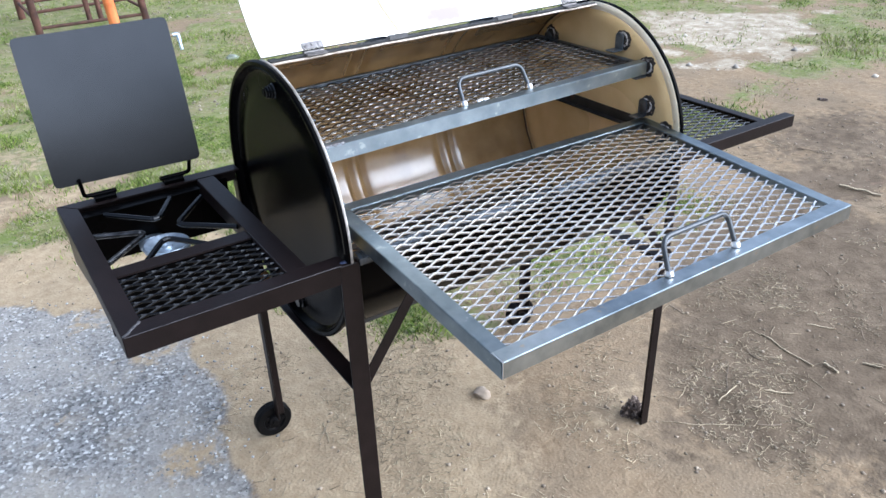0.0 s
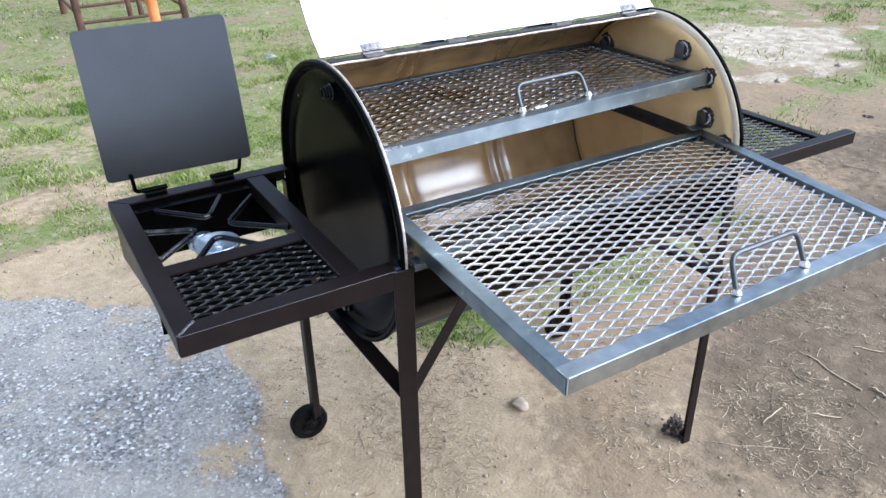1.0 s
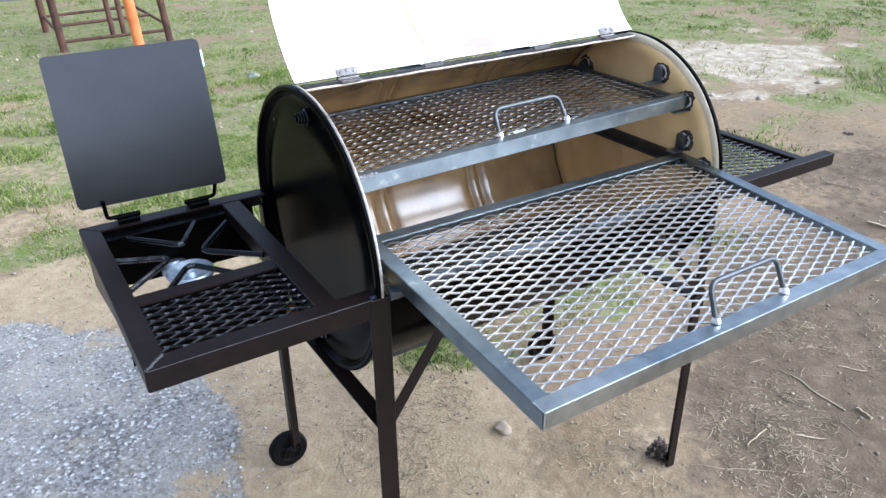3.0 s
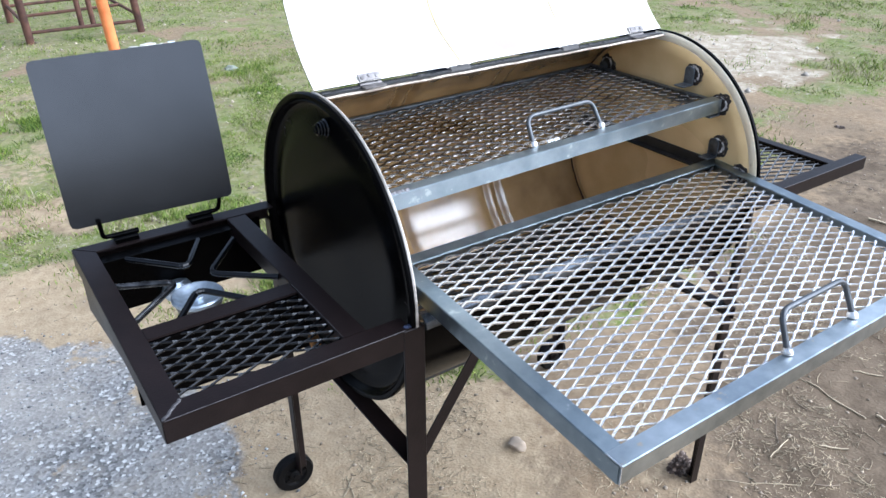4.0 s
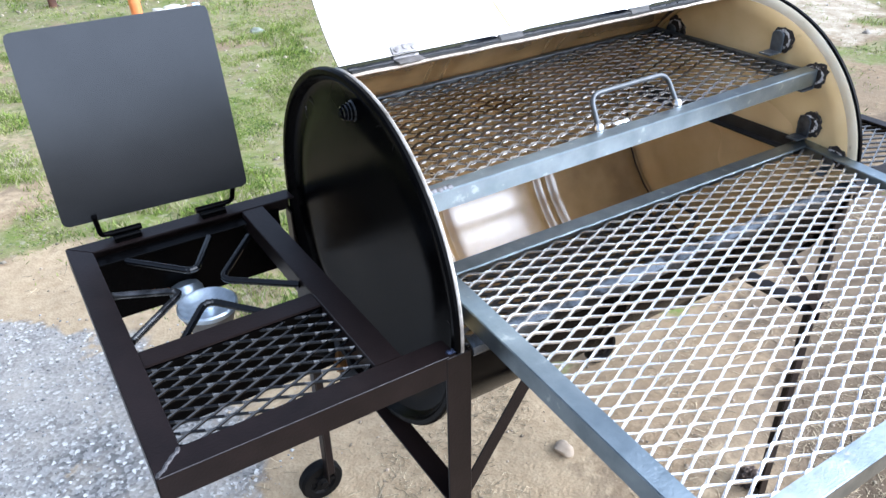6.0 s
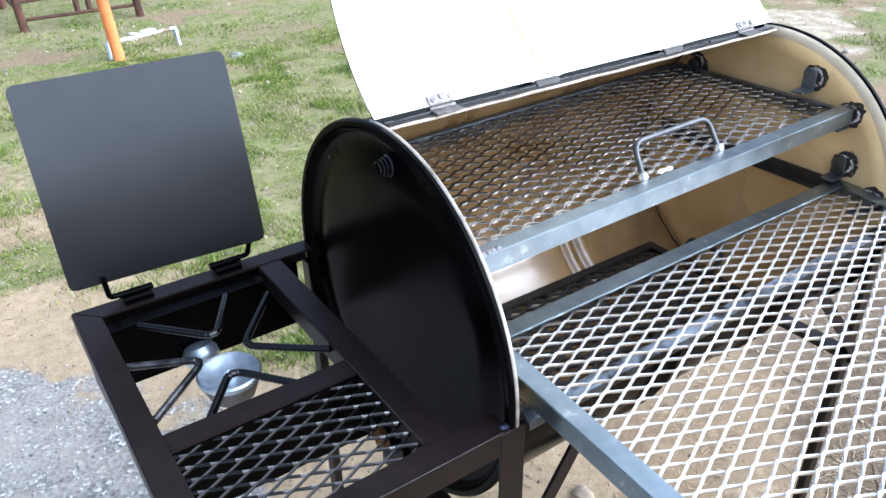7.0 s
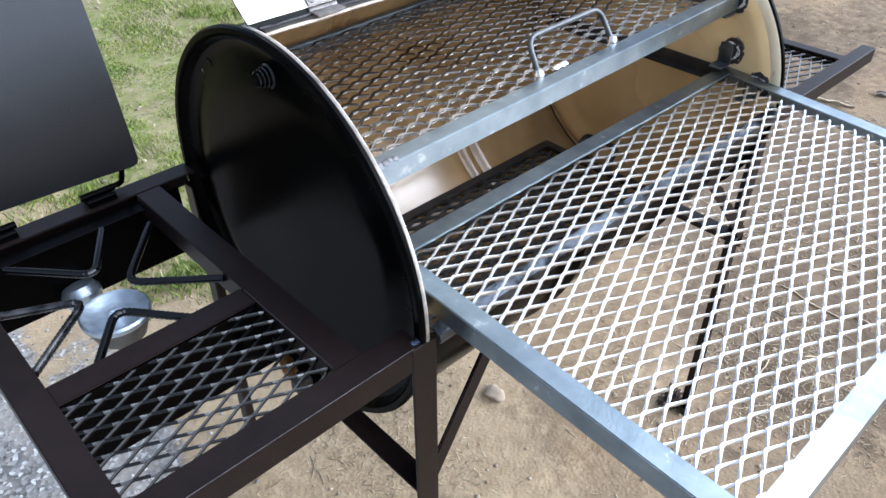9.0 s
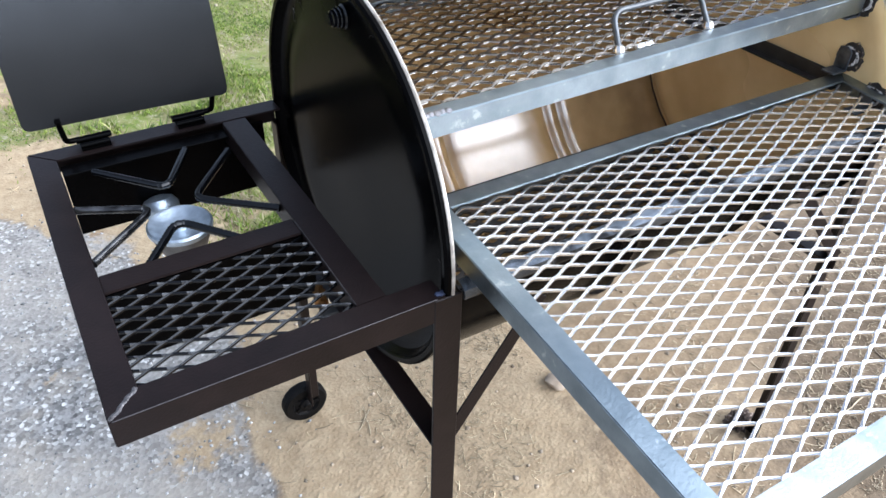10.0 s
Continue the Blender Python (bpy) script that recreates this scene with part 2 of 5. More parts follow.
def lathe(bm, profile, at, axis, seg=32, mat=0):
    """Turns (radius, height) pairs round an axis through a point; closed where the radius is zero."""
    axis = Vector(axis).normalized()
    s = axis.orthogonal().normalized()
    u = axis.cross(s)
    rings = []
    for r, h in profile:
        c = Vector(at) + axis * h
        rings.append([bm.verts.new(c)] if r == 0 else [bm.verts.new(c + (s * math.cos(2 * math.pi * k / seg) + u * math.sin(2 * math.pi * k / seg)) * r) for k in range(seg)])
    fs = []
    for a, b in zip(rings, rings[1:]):
        for k in range(seg):
            j = (k + 1) % seg
            q = [a[0] if len(a) == 1 else a[k], *([] if len(a) == 1 else [a[j]]), b[0] if len(b) == 1 else b[j], *([] if len(b) == 1 else [b[k]])]
            fs.append(bm.faces.new(q))
    for q in fs:
        q.material_index = mat
    bmesh.ops.recalc_face_normals(bm, faces=fs)
    return bm


def expanded_metal(x0, x1, y0, y1, lwd=0.0555, swd=0.0228, wide=0.0046, thick=0.0024, rise=0.0010, tilt=0.15, twist=0.0, bond=0.07, z=lambda x, y: 0.0, shift=0.0, hook=0.0):
    """Expanded metal: rows of bent strands that meet at their bonds, the long way of the diamonds along x. hook: the
    share of a strand beside its bond that takes the bright glint colour too.
    """
    bm = bmesh.new()
    rows = int((y1 - y0) / swd * 2) + 3
    bonds = {}
    for j in range(rows):
        held = None
        yc = y0 + (j - 0.5) * swd * 0.5
        off = 0.5 * (j % 2) * lwd + shift
        n = int((x1 - x0) / lwd) + 3
        marks = []
        for i in range(-1, n):
            b = x0 + off + i * lwd
            turn = [(0.5 - bond / 2 - (0.5 - bond) * hook, 2 * hook - 1)] if hook else []
            for f, s in ((-bond / 2, 1), (bond / 2, 1), *turn, (0.5 - bond / 2, -1), (0.5 + bond / 2, -1)):
                marks.append((b + f * lwd, s))
        prev = None
        for x, s in marks:
            y = yc + s * (swd * 0.25 - wide * 0.12)
            ok = x0 - 0.006 <= x <= x1 + 0.006 and y0 - 0.006 <= y <= y1 + 0.006
            if not ok:
                prev = None
                continue
            h, lean = z(x, y) + s * rise, tilt + s * twist
            ring = [bm.verts.new((x, y + a * wide * 0.5, h + a * wide * 0.5 * lean + c)) for a, c in ((-1, 0), (1, 0), (1, -thick), (-1, -thick))]
            if s < 0 and (mate := bonds.get((j - 1, round(x, 4)))):
                if held:
                    bm.faces.new((held[0], mate, ring[0], held[1]))
                    held = None
                else:
                    held = (mate, ring[0])
            else:
                held = None
            if s > 0:
                bonds[j, round(x, 4)] = ring[1]
            if prev:
                for k in range(4):
                    bm.faces.new((prev[k], prev[(k + 1) % 4], ring[(k + 1) % 4], ring[k])).material_index = 1 if was < 0 and s < 0 else 0
            prev, was = ring, s
    bmesh.ops.recalc_face_normals(bm, faces=bm.faces[:])
    return bm


# ---- ground ----
GZ = 0.035                                # mean height of the ground


def smooth(a, b, v):
    t = np.clip((v - a) / (b - a), 0, 1)
    return t * t * (3 - 2 * t)


def wobble(x, y, s, seed):
    """Cheap smooth noise in -1 to 1, from a few waves."""
    r = np.random.RandomState(seed)
    v = np.zeros_like(x)
    for k in range(7):
        a, f, p = r.uniform(0, 2 * np.pi), s * r.uniform(0.6, 2.2), r.uniform(0, 2 * np.pi)
        v = v + np.sin((x * np.cos(a) + y * np.sin(a)) * f + p)
    return v / 3.2


def lumps(x, y, s, seed):
    """Random lumps, -1 to 1: smoothed values of a random lattice with s knots to the metre."""
    n = 256
    tab = np.random.RandomState(seed).uniform(-1, 1, (n, n))
    u, v = np.clip(x, -60, 60) * s + 0.37 * y * s * 0.2, np.clip(y, -60, 60) * s
    i, j = np.floor(u).astype(int), np.floor(v).astype(int)
    fu, fv = smooth(0, 1, u - i), smooth(0, 1, v - j)
    at = lambda a, b: tab[(i + a) % n, (j + b) % n]
    return (at(0, 0) * (1 - fu) + at(1, 0) * fu) * (1 - fv) + (at(0, 1) * (1 - fu) + at(1, 1) * fu) * fv


def zones(x, y):
    """How much of asphalt, grass and pale sand lies at a place of the ground."""
    edge = np.interp(y, [-6, -2, -0.3, 0.25, 0.65, 1.0, 1.35, 1.7, 2.2], [-0.2, -0.2, -0.18, -0.10, 0.0, -0.05, -0.30, -0.75, -3.0])
    w = 0.09 * wobble(x, y, 5, 3) + 0.05 * wobble(x, y, 17, 4)
    asphalt = smooth(0.17, -0.19, x - edge + w) * smooth(2.3, 1.5, y)
    far = np.interp(x, [-8, -0.3, 0.1, 0.5, 2.0, 3.0, 4.2, 6.0, 9.0, 14.0], [1.85, 1.80, 1.08, 0.50, 0.62, 1.0, 1.25, 1.2, 1.6, 2.4])
    grass = smooth(-0.12, 0.45, y - far + 0.22 * wobble(x, y, 3.1, 5) + 0.08 * wobble(x, y, 11, 6))
    grass = np.maximum(grass, smooth(1.1, 0.6, np.hypot((x - 0.86) / 0.66, (y - 0.56) / 0.25) + 0.2 * wobble(x, y, 7, 22)))
    grass = np.maximum(grass, smooth(1.1, 0.6, np.hypot((x - 0.58) / 0.34, (y - 0.60) / 0.15) + 0.25 * wobble(x, y, 9, 57)))
    # Trodden bare places within the grass, and a green tongue that reaches into the dirt.
    bare = smooth(0.30, 0.85, 0.8 * lumps(x, y, 1.6, 33) + 0.6 * lumps(x, y, 5.0, 34)) * 0.8
    bare = np.maximum(bare, smooth(1.1, 0.4, np.hypot((x + 0.5) / 0.55, (y - 2.6) / 0.22) + 0.4 * wobble(x, y, 6, 35)) * 0.9)
    bare = np.maximum(bare, smooth(1.15, 0.5, np.hypot((x - 3.9) / 1.0, (y - 1.95) / 0.55) + 0.3 * wobble(x, y, 4, 8)))
    bare = bare * (1 - 0.9 * smooth(1.15, 0.6, np.hypot((x - 0.85) / 0.75, (y - 2.45) / 0.95)))
    grass = grass * (1 - bare)
    grass = np.maximum(grass, smooth(1.1, 0.5, np.hypot((x - 4.9) / 0.9, (y - 1.62) / 0.30) + 0.35 * wobble(x, y, 5, 36)))
    grass = np.maximum(grass, 0.9 * smooth(1.1, 0.5, np.hypot((x - 3.05) / 0.55, (y - 1.32) / 0.34) + 0.3 * wobble(x, y, 5, 49)))
    patch = smooth(1.2, 0.5, np.hypot((x - 5.3) / 1.25, (y - 2.75) / 0.72) + 0.45 * wobble(x, y, 3.0, 7) + 0.35 * wobble(x, y, 9, 19)) * 0.85
    patch = patch * (1 - 0.8 * smooth(1.0, 0.5, np.hypot((x - 4.9) / 0.9, (y - 1.62) / 0.30)))
    pale = smooth(1.1, 0.6, np.hypot((x + 0.5) / 0.7, (y - 3.35) / 0.14) + 0.5 * wobble(x, y, 6, 9)) * 0.45
    strip = smooth(1.15, 0.55, np.hypot((x + 0.55) / 1.3, (y - 1.66 - 0.20 * np.clip(-0.3 - x, -0.4, 0.6)) / 0.26) + 0.22 * wobble(x, y, 5, 37)) * (1 - asphalt) * 0.62
    strip = np.maximum(strip, smooth(1.1, 0.4, np.hypot((x - 0.22) / 0.46, (y - 0.12) / 0.55) + 0.3 * wobble(x, y, 6, 39)) * (1 - asphalt) * 0.5)
    red = smooth(1.1, 0.5, np.hypot((x - 1.75) / 0.6, (y - 5.1) / 0.45) + 0.4 * wobble(x, y, 4, 10)) * 0.48
    red = np.maximum(red, smooth(1.1, 0.4, np.hypot((x - 4.9) / 1.7, (y - 0.30) / 0.42) + 0.3 * wobble(x, y, 3, 38)) * 0.62)
    grass = np.clip(grass * (1 - np.maximum(np.maximum(np.maximum(patch, pale), strip), red)), 0, 1)
    return asphalt, grass, np.maximum(patch, pale), red


def dust_at(x, y):
    """Pale dust: along the asphalt's edge, round the near legs and in drifts on the asphalt."""
    a = zones(x, y)[0]
    v = smooth(1.25, 0.5, np.hypot((x + 0.55) / 1.35, (y - 1.60 - 0.20 * np.clip(-0.3 - x, -0.4, 0.6)) / 0.42) + 0.2 * wobble(x, y, 5, 37))
    v = np.maximum(v, smooth(1.2, 0.4, np.hypot((x - 0.25) / 0.55, (y - 0.30) / 0.75) + 0.3 * wobble(x, y, 6, 39)))
    v = np.maximum(v, smooth(1.2, 0.5, np.hypot((x + 0.10) / 0.38, (y - 0.90) / 0.42) + 0.25 * wobble(x, y, 6, 47)))
    v = np.maximum(v, smooth(0.35, 1.0, wobble(x, y, 2.2, 45) + 0.4 * wobble(x, y, 9, 46)) * 0.45 * (1 - smooth(1.0, 1.5, x)))
    drift = smooth(0.45, 1.1, wobble(x, y, 3.4, 43) + 0.5 * wobble(x, y, 11, 44)) * 0.62 + smooth(1.1, 0.4, np.hypot((x + 0.26) / 0.16, (y - 0.36) / 0.12)) * 0.6
    v = np.maximum(v, (1 - zones(x, y)[1]) * 0.6 * smooth(1.5, 1.9, y) * smooth(4.6, 3.4, y) * smooth(3.2, 2.4, x))
    return np.clip(v * (1 - smooth(0.40, 0.75, a)) * (1 - 0.7 * zones(x, y)[1] * smooth(0.35, 0.5, x)) + drift * a, 0, 1)


def loam_at(x, y):
    """Darker, disturbed soil."""
    v = smooth(1.15, 0.45, np.hypot((x - 2.05) / 1.25, (y + 0.3) / 0.95) + 0.28 * wobble(x, y, 3.4, 15) + 0.12 * wobble(x, y, 12, 16))
    w = smooth(1.1, 0.5, np.hypot((x - 3.9) / 1.6, (y - 0.55) / 0.4) + 0.25 * wobble(x, y, 3, 17)) * 0.55
    w = np.maximum(w, smooth(2.3, 3.3, x) * smooth(1.3, 0.8, y) * (0.55 + 0.3 * wobble(x, y, 2.5, 48)))
    far = smooth(1.2, 0.4, np.hypot((x - 6.6) / 1.6, (y - 0.62) / 0.40) + 0.3 * wobble(x, y, 3, 40)) * 0.8
    return np.maximum(np.maximum(v, w), far)


def relief(x, y):
    a, g, s, r = zones(x, y)
    calm = smooth(0.2, 1.2, np.hypot(np.clip(np.abs(x - 0.45) - 0.5, 0, None), np.clip(np.abs(y) - 0.35, 0, None)))
    return GZ + (0.010 * wobble(x, y, 2.4, 11) * calm + 0.006 * lumps(x, y, 4.0, 12) * (1 - a)) + 0.005 * lumps(x, y, 11.0, 13) * (1 - a) + 0.012 * loam_at(x, y) * lumps(x, y, 8.5, 18) + 0.008 * g * lumps(x, y, 2.5, 14)


def ground_material():
    m = bpy.data.materials.new("yard_ground")
    m.use_nodes = True
    nt = m.node_tree
    n, l = nt.nodes, nt.links
    b = n["Principled BSDF"]
    tc = n.new("ShaderNodeTexCoord")

    def noise_at(scale, detail=6, rough=0.6):
        t = n.new("ShaderNodeTexNoise")
        t.inputs["Scale"].default_value, t.inputs["Detail"].default_value, t.inputs["Roughness"].default_value = scale, detail, rough
        l.new(tc.outputs["Object"], t.inputs["Vector"])
        return t.outputs["Fac"]

    def ranged(v, a, c, lo=0.0, hi=1.0):
        t = n.new("ShaderNodeMapRange")
        t.inputs["From Min"].default_value, t.inputs["From Max"].default_value = a, c
        t.inputs["To Min"].default_value, t.inputs["To Max"].default_value = lo, hi
        l.new(v, t.inputs["Value"])
        return t.outputs[0]

    def mix(f, a, c):
        t = n.new("ShaderNodeMix")
        t.data_type = "RGBA"
        for key, v in (("Factor", f), ("A", a), ("B", c)):
            if isinstance(v, tuple):
                t.inputs[key].default_value = (*v, 1)
            elif isinstance(v, float):
                t.inputs[key].default_value = v
            else:
                l.new(v, t.inputs[key])
        return t.outputs["Result"]

    def calc(op, a, c):
        t = n.new("ShaderNodeMath")
        t.operation = op
        for i, v in enumerate((a, c)):
            if isinstance(v, float):
                t.inputs[i].default_value = v
            else:
                l.new(v, t.inputs[i])
        return t.outputs[0]

    fine, mid, big = noise_at(160, 8), noise_at(28, 6), noise_at(3.0, 4)
    soil = mix(ranged(mid, 0.35, 0.68), (0.226, 0.157, 0.091), (0.336, 0.249, 0.152))
    soil = mix(ranged(big, 0.42, 0.66), soil, (0.236, 0.177, 0.113))
    soil = mix(ranged(fine, 0.60, 0.72), soil, (0.420, 0.337, 0.228))
    soil = mix(ranged(noise_at(60, 7, 0.7), 0.58, 0.70, 0, 0.6), soil, (0.147, 0.100, 0.060))
    soil = mix(ranged(noise_at(11, 6, 0.65), 0.56, 0.70, 0, 0.7), soil, (0.158, 0.115, 0.073))
    vor = n.new("ShaderNodeTexVoronoi")
    vor.inputs["Scale"].default_value = 105
    l.new(tc.outputs["Object"], vor.inputs["Vector"])
    sep = n.new("ShaderNodeSeparateColor")
    l.new(vor.outputs["Color"], sep.inputs["Color"])
    tar = mix(ranged(sep.outputs[0], 0.0, 1.0), (0.140, 0.134, 0.125), (0.362, 0.350, 0.328))
    tar = mix(ranged(sep.outputs[2], 0.78, 0.88, 0, 0.7), tar, (0.075, 0.072, 0.069))
    tar = mix(ranged(sep.outputs[1], 0.90, 0.95), tar, (0.64, 0.625, 0.59))
    tar = mix(ranged(noise_at(7, 6), 0.50, 0.70, 0, 0.75), tar, (0.38, 0.335, 0.27))
    tar = mix(ranged(noise_at(2.2, 7, 0.65), 0.44, 0.60, 0, 0.65), tar, (0.39, 0.355, 0.305))
    turf = mix(ranged(noise_at(7, 8, 0.75), 0.40, 0.58), (0.138, 0.176, 0.036), (0.262, 0.232, 0.115))
    turf = mix(ranged(noise_at(17, 8, 0.75), 0.54, 0.63, 0, 0.9), turf, (0.060, 0.085, 0.020))
    turf = mix(ranged(noise_at(3.4, 8, 0.75), 0.50, 0.61, 0, 0.8), turf, (0.225, 0.178, 0.105))
    turf = mix(ranged(noise_at(26, 7, 0.8), 0.54, 0.62), turf, (0.36, 0.32, 0.235))
    turf = mix(ranged(noise_at(13, 8, 0.8), 0.585, 0.645, 0, 0.9), turf, (0.050, 0.042, 0.026))
    turf = mix(ranged(fine, 0.54, 0.70), turf, (0.190, 0.222, 0.055))
    dust = mix(ranged(mid, 0.35, 0.65), (0.367, 0.273, 0.164), (0.462, 0.357, 0.225))
    dust = mix(ranged(fine, 0.59, 0.72, 0, 0.8), dust, (0.252, 0.183, 0.109))
    dust = mix(ranged(noise_at(40, 7, 0.7), 0.57, 0.70, 0, 0.45), dust, (0.236, 0.173, 0.102))
    dust = mix(ranged(noise_at(6, 6, 0.6), 0.50, 0.70, 0, 0.6), dust, (0.257, 0.193, 0.119))
    sand = mix(ranged(noise_at(9, 8, 0.7), 0.36, 0.66), (0.27, 0.21, 0.135), (0.54, 0.465, 0.35))
    sand = mix(ranged(noise_at(34, 8, 0.75), 0.57, 0.66), sand, (0.70, 0.66, 0.58))
    clay = mix(ranged(mid, 0.35, 0.65), (0.20, 0.132, 0.085), (0.29, 0.20, 0.135))
    col = soil
    jag = ranged(noise_at(22, 7), 0.25, 0.75, -0.35, 0.35)
    loam = mix(ranged(noise_at(16, 7), 0.35, 0.65), (0.112, 0.081, 0.051), (0.190, 0.141, 0.092))
    for key, c in (("loam", loam), ("pale", sand), ("clay", clay), ("turf", turf), ("tar", tar), ("dust", dust)):
        at = n.new("ShaderNodeAttribute")
        at.attribute_name = key
        f = ranged(calc("ADD", at.outputs["Fac"], jag), 0.35, 0.65)
        f = calc("MULTIPLY", f, ranged(at.outputs["Fac"], 0.02, 0.12))
        col = mix(f, col, c)
    l.new(col, b.inputs["Base Color"])
    b.inputs["Roughness"].default_value = 0.93
    b.inputs["Specular IOR Level"].default_value = 0.25
    bp = n.new("ShaderNodeBump")
    bp.inputs["Strength"].default_value = 0.34
    bp.inputs["Distance"].default_value = 0.012
    l.new(calc("ADD", calc("MULTIPLY", fine, 0.45), calc("ADD", mid, calc("MULTIPLY", vor.outputs["Distance"], 0.5))), bp.inputs["Height"])
    l.new(bp.outputs["Normal"], b.inputs["Normal"])
    return m


def build_ground():
    far = [6, 9, 14, 22, 36, 60, 110, 220, 500]
    xs = np.concatenate([[-3.0 - f for f in far[::-1]], np.arange(-3.0, 4.5, 0.045), np.arange(4.5, 9.0, 0.12), [9.0 + f for f in far]])
    ys = np.concatenate([[-2.5 - f for f in far[::-1]], np.arange(-2.5, 3.5, 0.045), np.arange(3.5, 12.0, 0.12), [12.0 + f for f in far]])
    gx, gy = np.meshgrid(xs, ys)
    gx, gy = gx.ravel(), gy.ravel()
    gz = relief(gx, gy)
    w, h = len(xs), len(ys)
    i = (np.arange(h - 1)[:, None] * w + np.arange(w - 1)[None]).ravel()
    faces = np.stack([i, i + 1, i + w + 1, i + w], 1)
    me = bpy.data.meshes.new("ground")
    me.from_pydata(np.stack([gx, gy, gz], 1).tolist(), [], faces.tolist())
    a, g, s, r = zones(gx, gy)
    for key, v in (("tar", a), ("turf", g), ("pale", s), ("clay", r), ("loam", loam_at(gx, gy)), ("dust", dust_at(gx, gy))):
        me.attributes.new(key, "FLOAT", "POINT").data.foreach_set("value", v.astype(np.float32))
    me.shade_smooth()
    me.materials.append(ground_material())
    return tagged(new("ground", me), "bare tan dirt yard with grass and a patch of worn grey asphalt", "ground", kind="structure")


ground = build_ground()


# ---- the barrel grill ----
R, ZC, LEN = 0.292, 0.908, 0.90          # drum: radius, height of its axis, length
HOOPS = (0.31, 0.595)
A_HINGE, A_LIP = 88.0, -177.0             # degrees round the axis, from +y over the top; the shell runs over the back and the bottom


def hoop(x):
    return sum(0.008 * math.exp(-((x - c + d) / 0.010) ** 2) for c in HOOPS for d in (-0.018, 0.018))


def shell(a0, a1, x0, x1, centre, turn=0.0, steps=64, r=R):
    """A rolled sheet with hoops: black outside (0), lined inside (1), bare edges (0). turn: degrees by which it is swung about its first edge."""
    bm = bmesh.new()
    xs = sorted({*np.round(np.linspace(x0, x1, 24), 4), *[round(c + d, 4) for c in HOOPS for d in (-0.044, -0.036, -0.030, -0.024, -0.018, -0.012, -0.006, 0, 0.006, 0.012, 0.018, 0.024, 0.030, 0.036, 0.044) if x0 < c + d < x1]})
    cy, cz = centre
    hy, hz = cy + r * math.cos(radians(a0)), cz + r * math.sin(radians(a0))
    c, s = math.cos(radians(turn)), math.sin(radians(turn))

    def at(x, a, rr):
        y, z = cy + rr * math.cos(a) - hy, cz + rr * math.sin(a) - hz
        return Vector((x, hy + y * c - z * s, hz + y * s + z * c))

    grids = []
    for inset in (0.0, 0.0025):
        grids.append([[bm.verts.new(at(x, radians(a0 + (a1 - a0) * k / steps), r + hoop(x) - inset)) for x in xs] for k in range(steps + 1)])
    o, q = grids
    nx = len(xs)
    for k in range(steps):
        for i in range(nx - 1):
            bm.faces.new((o[k][i], o[k][i + 1], o[k + 1][i + 1], o[k + 1][i]))
            f = bm.faces.new((q[k][i], q[k + 1][i], q[k + 1][i + 1], q[k][i + 1]))
            f.material_index = 1
    for i in range(nx - 1):
        bm.faces.new((o[0][i], q[0][i], q[0][i + 1], o[0][i + 1]))
        bm.faces.new((o[-1][i], o[-1][i + 1], q[-1][i + 1], q[-1][i]))
    for k in range(steps):
        bm.faces.new((o[k][0], o[k + 1][0], q[k + 1][0], q[k][0]))
        bm.faces.new((o[k][-1], q[k][-1], q[k + 1][-1], o[k + 1][-1]))
    bmesh.ops.recalc_face_normals(bm, faces=bm.faces[:])
    return bm


grill = thing("barrel_grill", (0.45, 0.0, 0.0), "black painted barrel grill with raised lid and two side shelves", "grill")
drum = part("drum_body", shell(A_HINGE, A_LIP, 0.006, LEN - 0.006, (0, ZC)), [BLACK, CREAM_SHADED], grill, "black drum cut open, tan lining darkened for the shade inside", smooth=True)

# Folded steel lip along the front edge of the opening, on which the cooking grate slides.
bm = bmesh.new()
lip = [(0.004, 0.0), (0.003, 0.006), (-0.001, 0.0095), (-0.010, 0.0085), (-0.019, 0.004), (-0.0215, -0.004), (-0.0195, -0.010), (-0.0165, -0.0095), (-0.018, -0.003), (-0.008, 0.005), (0.0, 0.0)]
prism(bm, (0.020, -0.292, 0.904), (LEN - 0.020, -0.292, 0.904), lip, (0, 1, 0), (0, 0, 1))
# Blue-grey blotches paint the sky's reflection on the dark lip.
part("front_lip", bm, material("sky_sheen_lip", (0.040, 0.047, 0.058), 0.27, metal=0.8, vary=0.4, scale=22, second=(0.15, 0.17, 0.195), spot=(0.014, 0.014, 0.015), spot_scale=11, spot_size=0.55, bump=0.35, bump_scale=45), drum, "folded steel lip with the sky's sheen in its colour", smooth=True)

# Drum ends: a dished disc with a rolled chime.
END = [(0.0, 0.0), (0.06, 0.0), (0.19, 0.001), (0.215, 0.004), (0.235, 0.004), (0.252, 0.0), (0.268, -0.001), (0.278, 0.003), (0.284, 0.014)]


def drum_end(x, out):
    """out: -1 for the end that faces -x, 1 for the other."""
    bm = bmesh.new()
    depth = 0.016
    outer = [(r, -depth + h) for r, h in END] + [(0.287, -0.004), (0.2895, 0.0), (0.2965, 0.0005), (0.2995, -0.003), (0.2995, -0.009), (0.295, -0.012)]
    lathe(bm, outer, (x, 0, ZC), (out, 0, 0), 96, 0)
    n = len(bm.faces)
    inner = [(r, -depth + h - 0.002) for r, h in END] + [(0.2885, -0.012), (0.290, -0.016)]
    lathe(bm, inner, (x, 0, ZC), (out, 0, 0), 96, 1)
    return part("drum_end", bm, [BLACK, CREAM_END_LIT], grill, smooth=True)


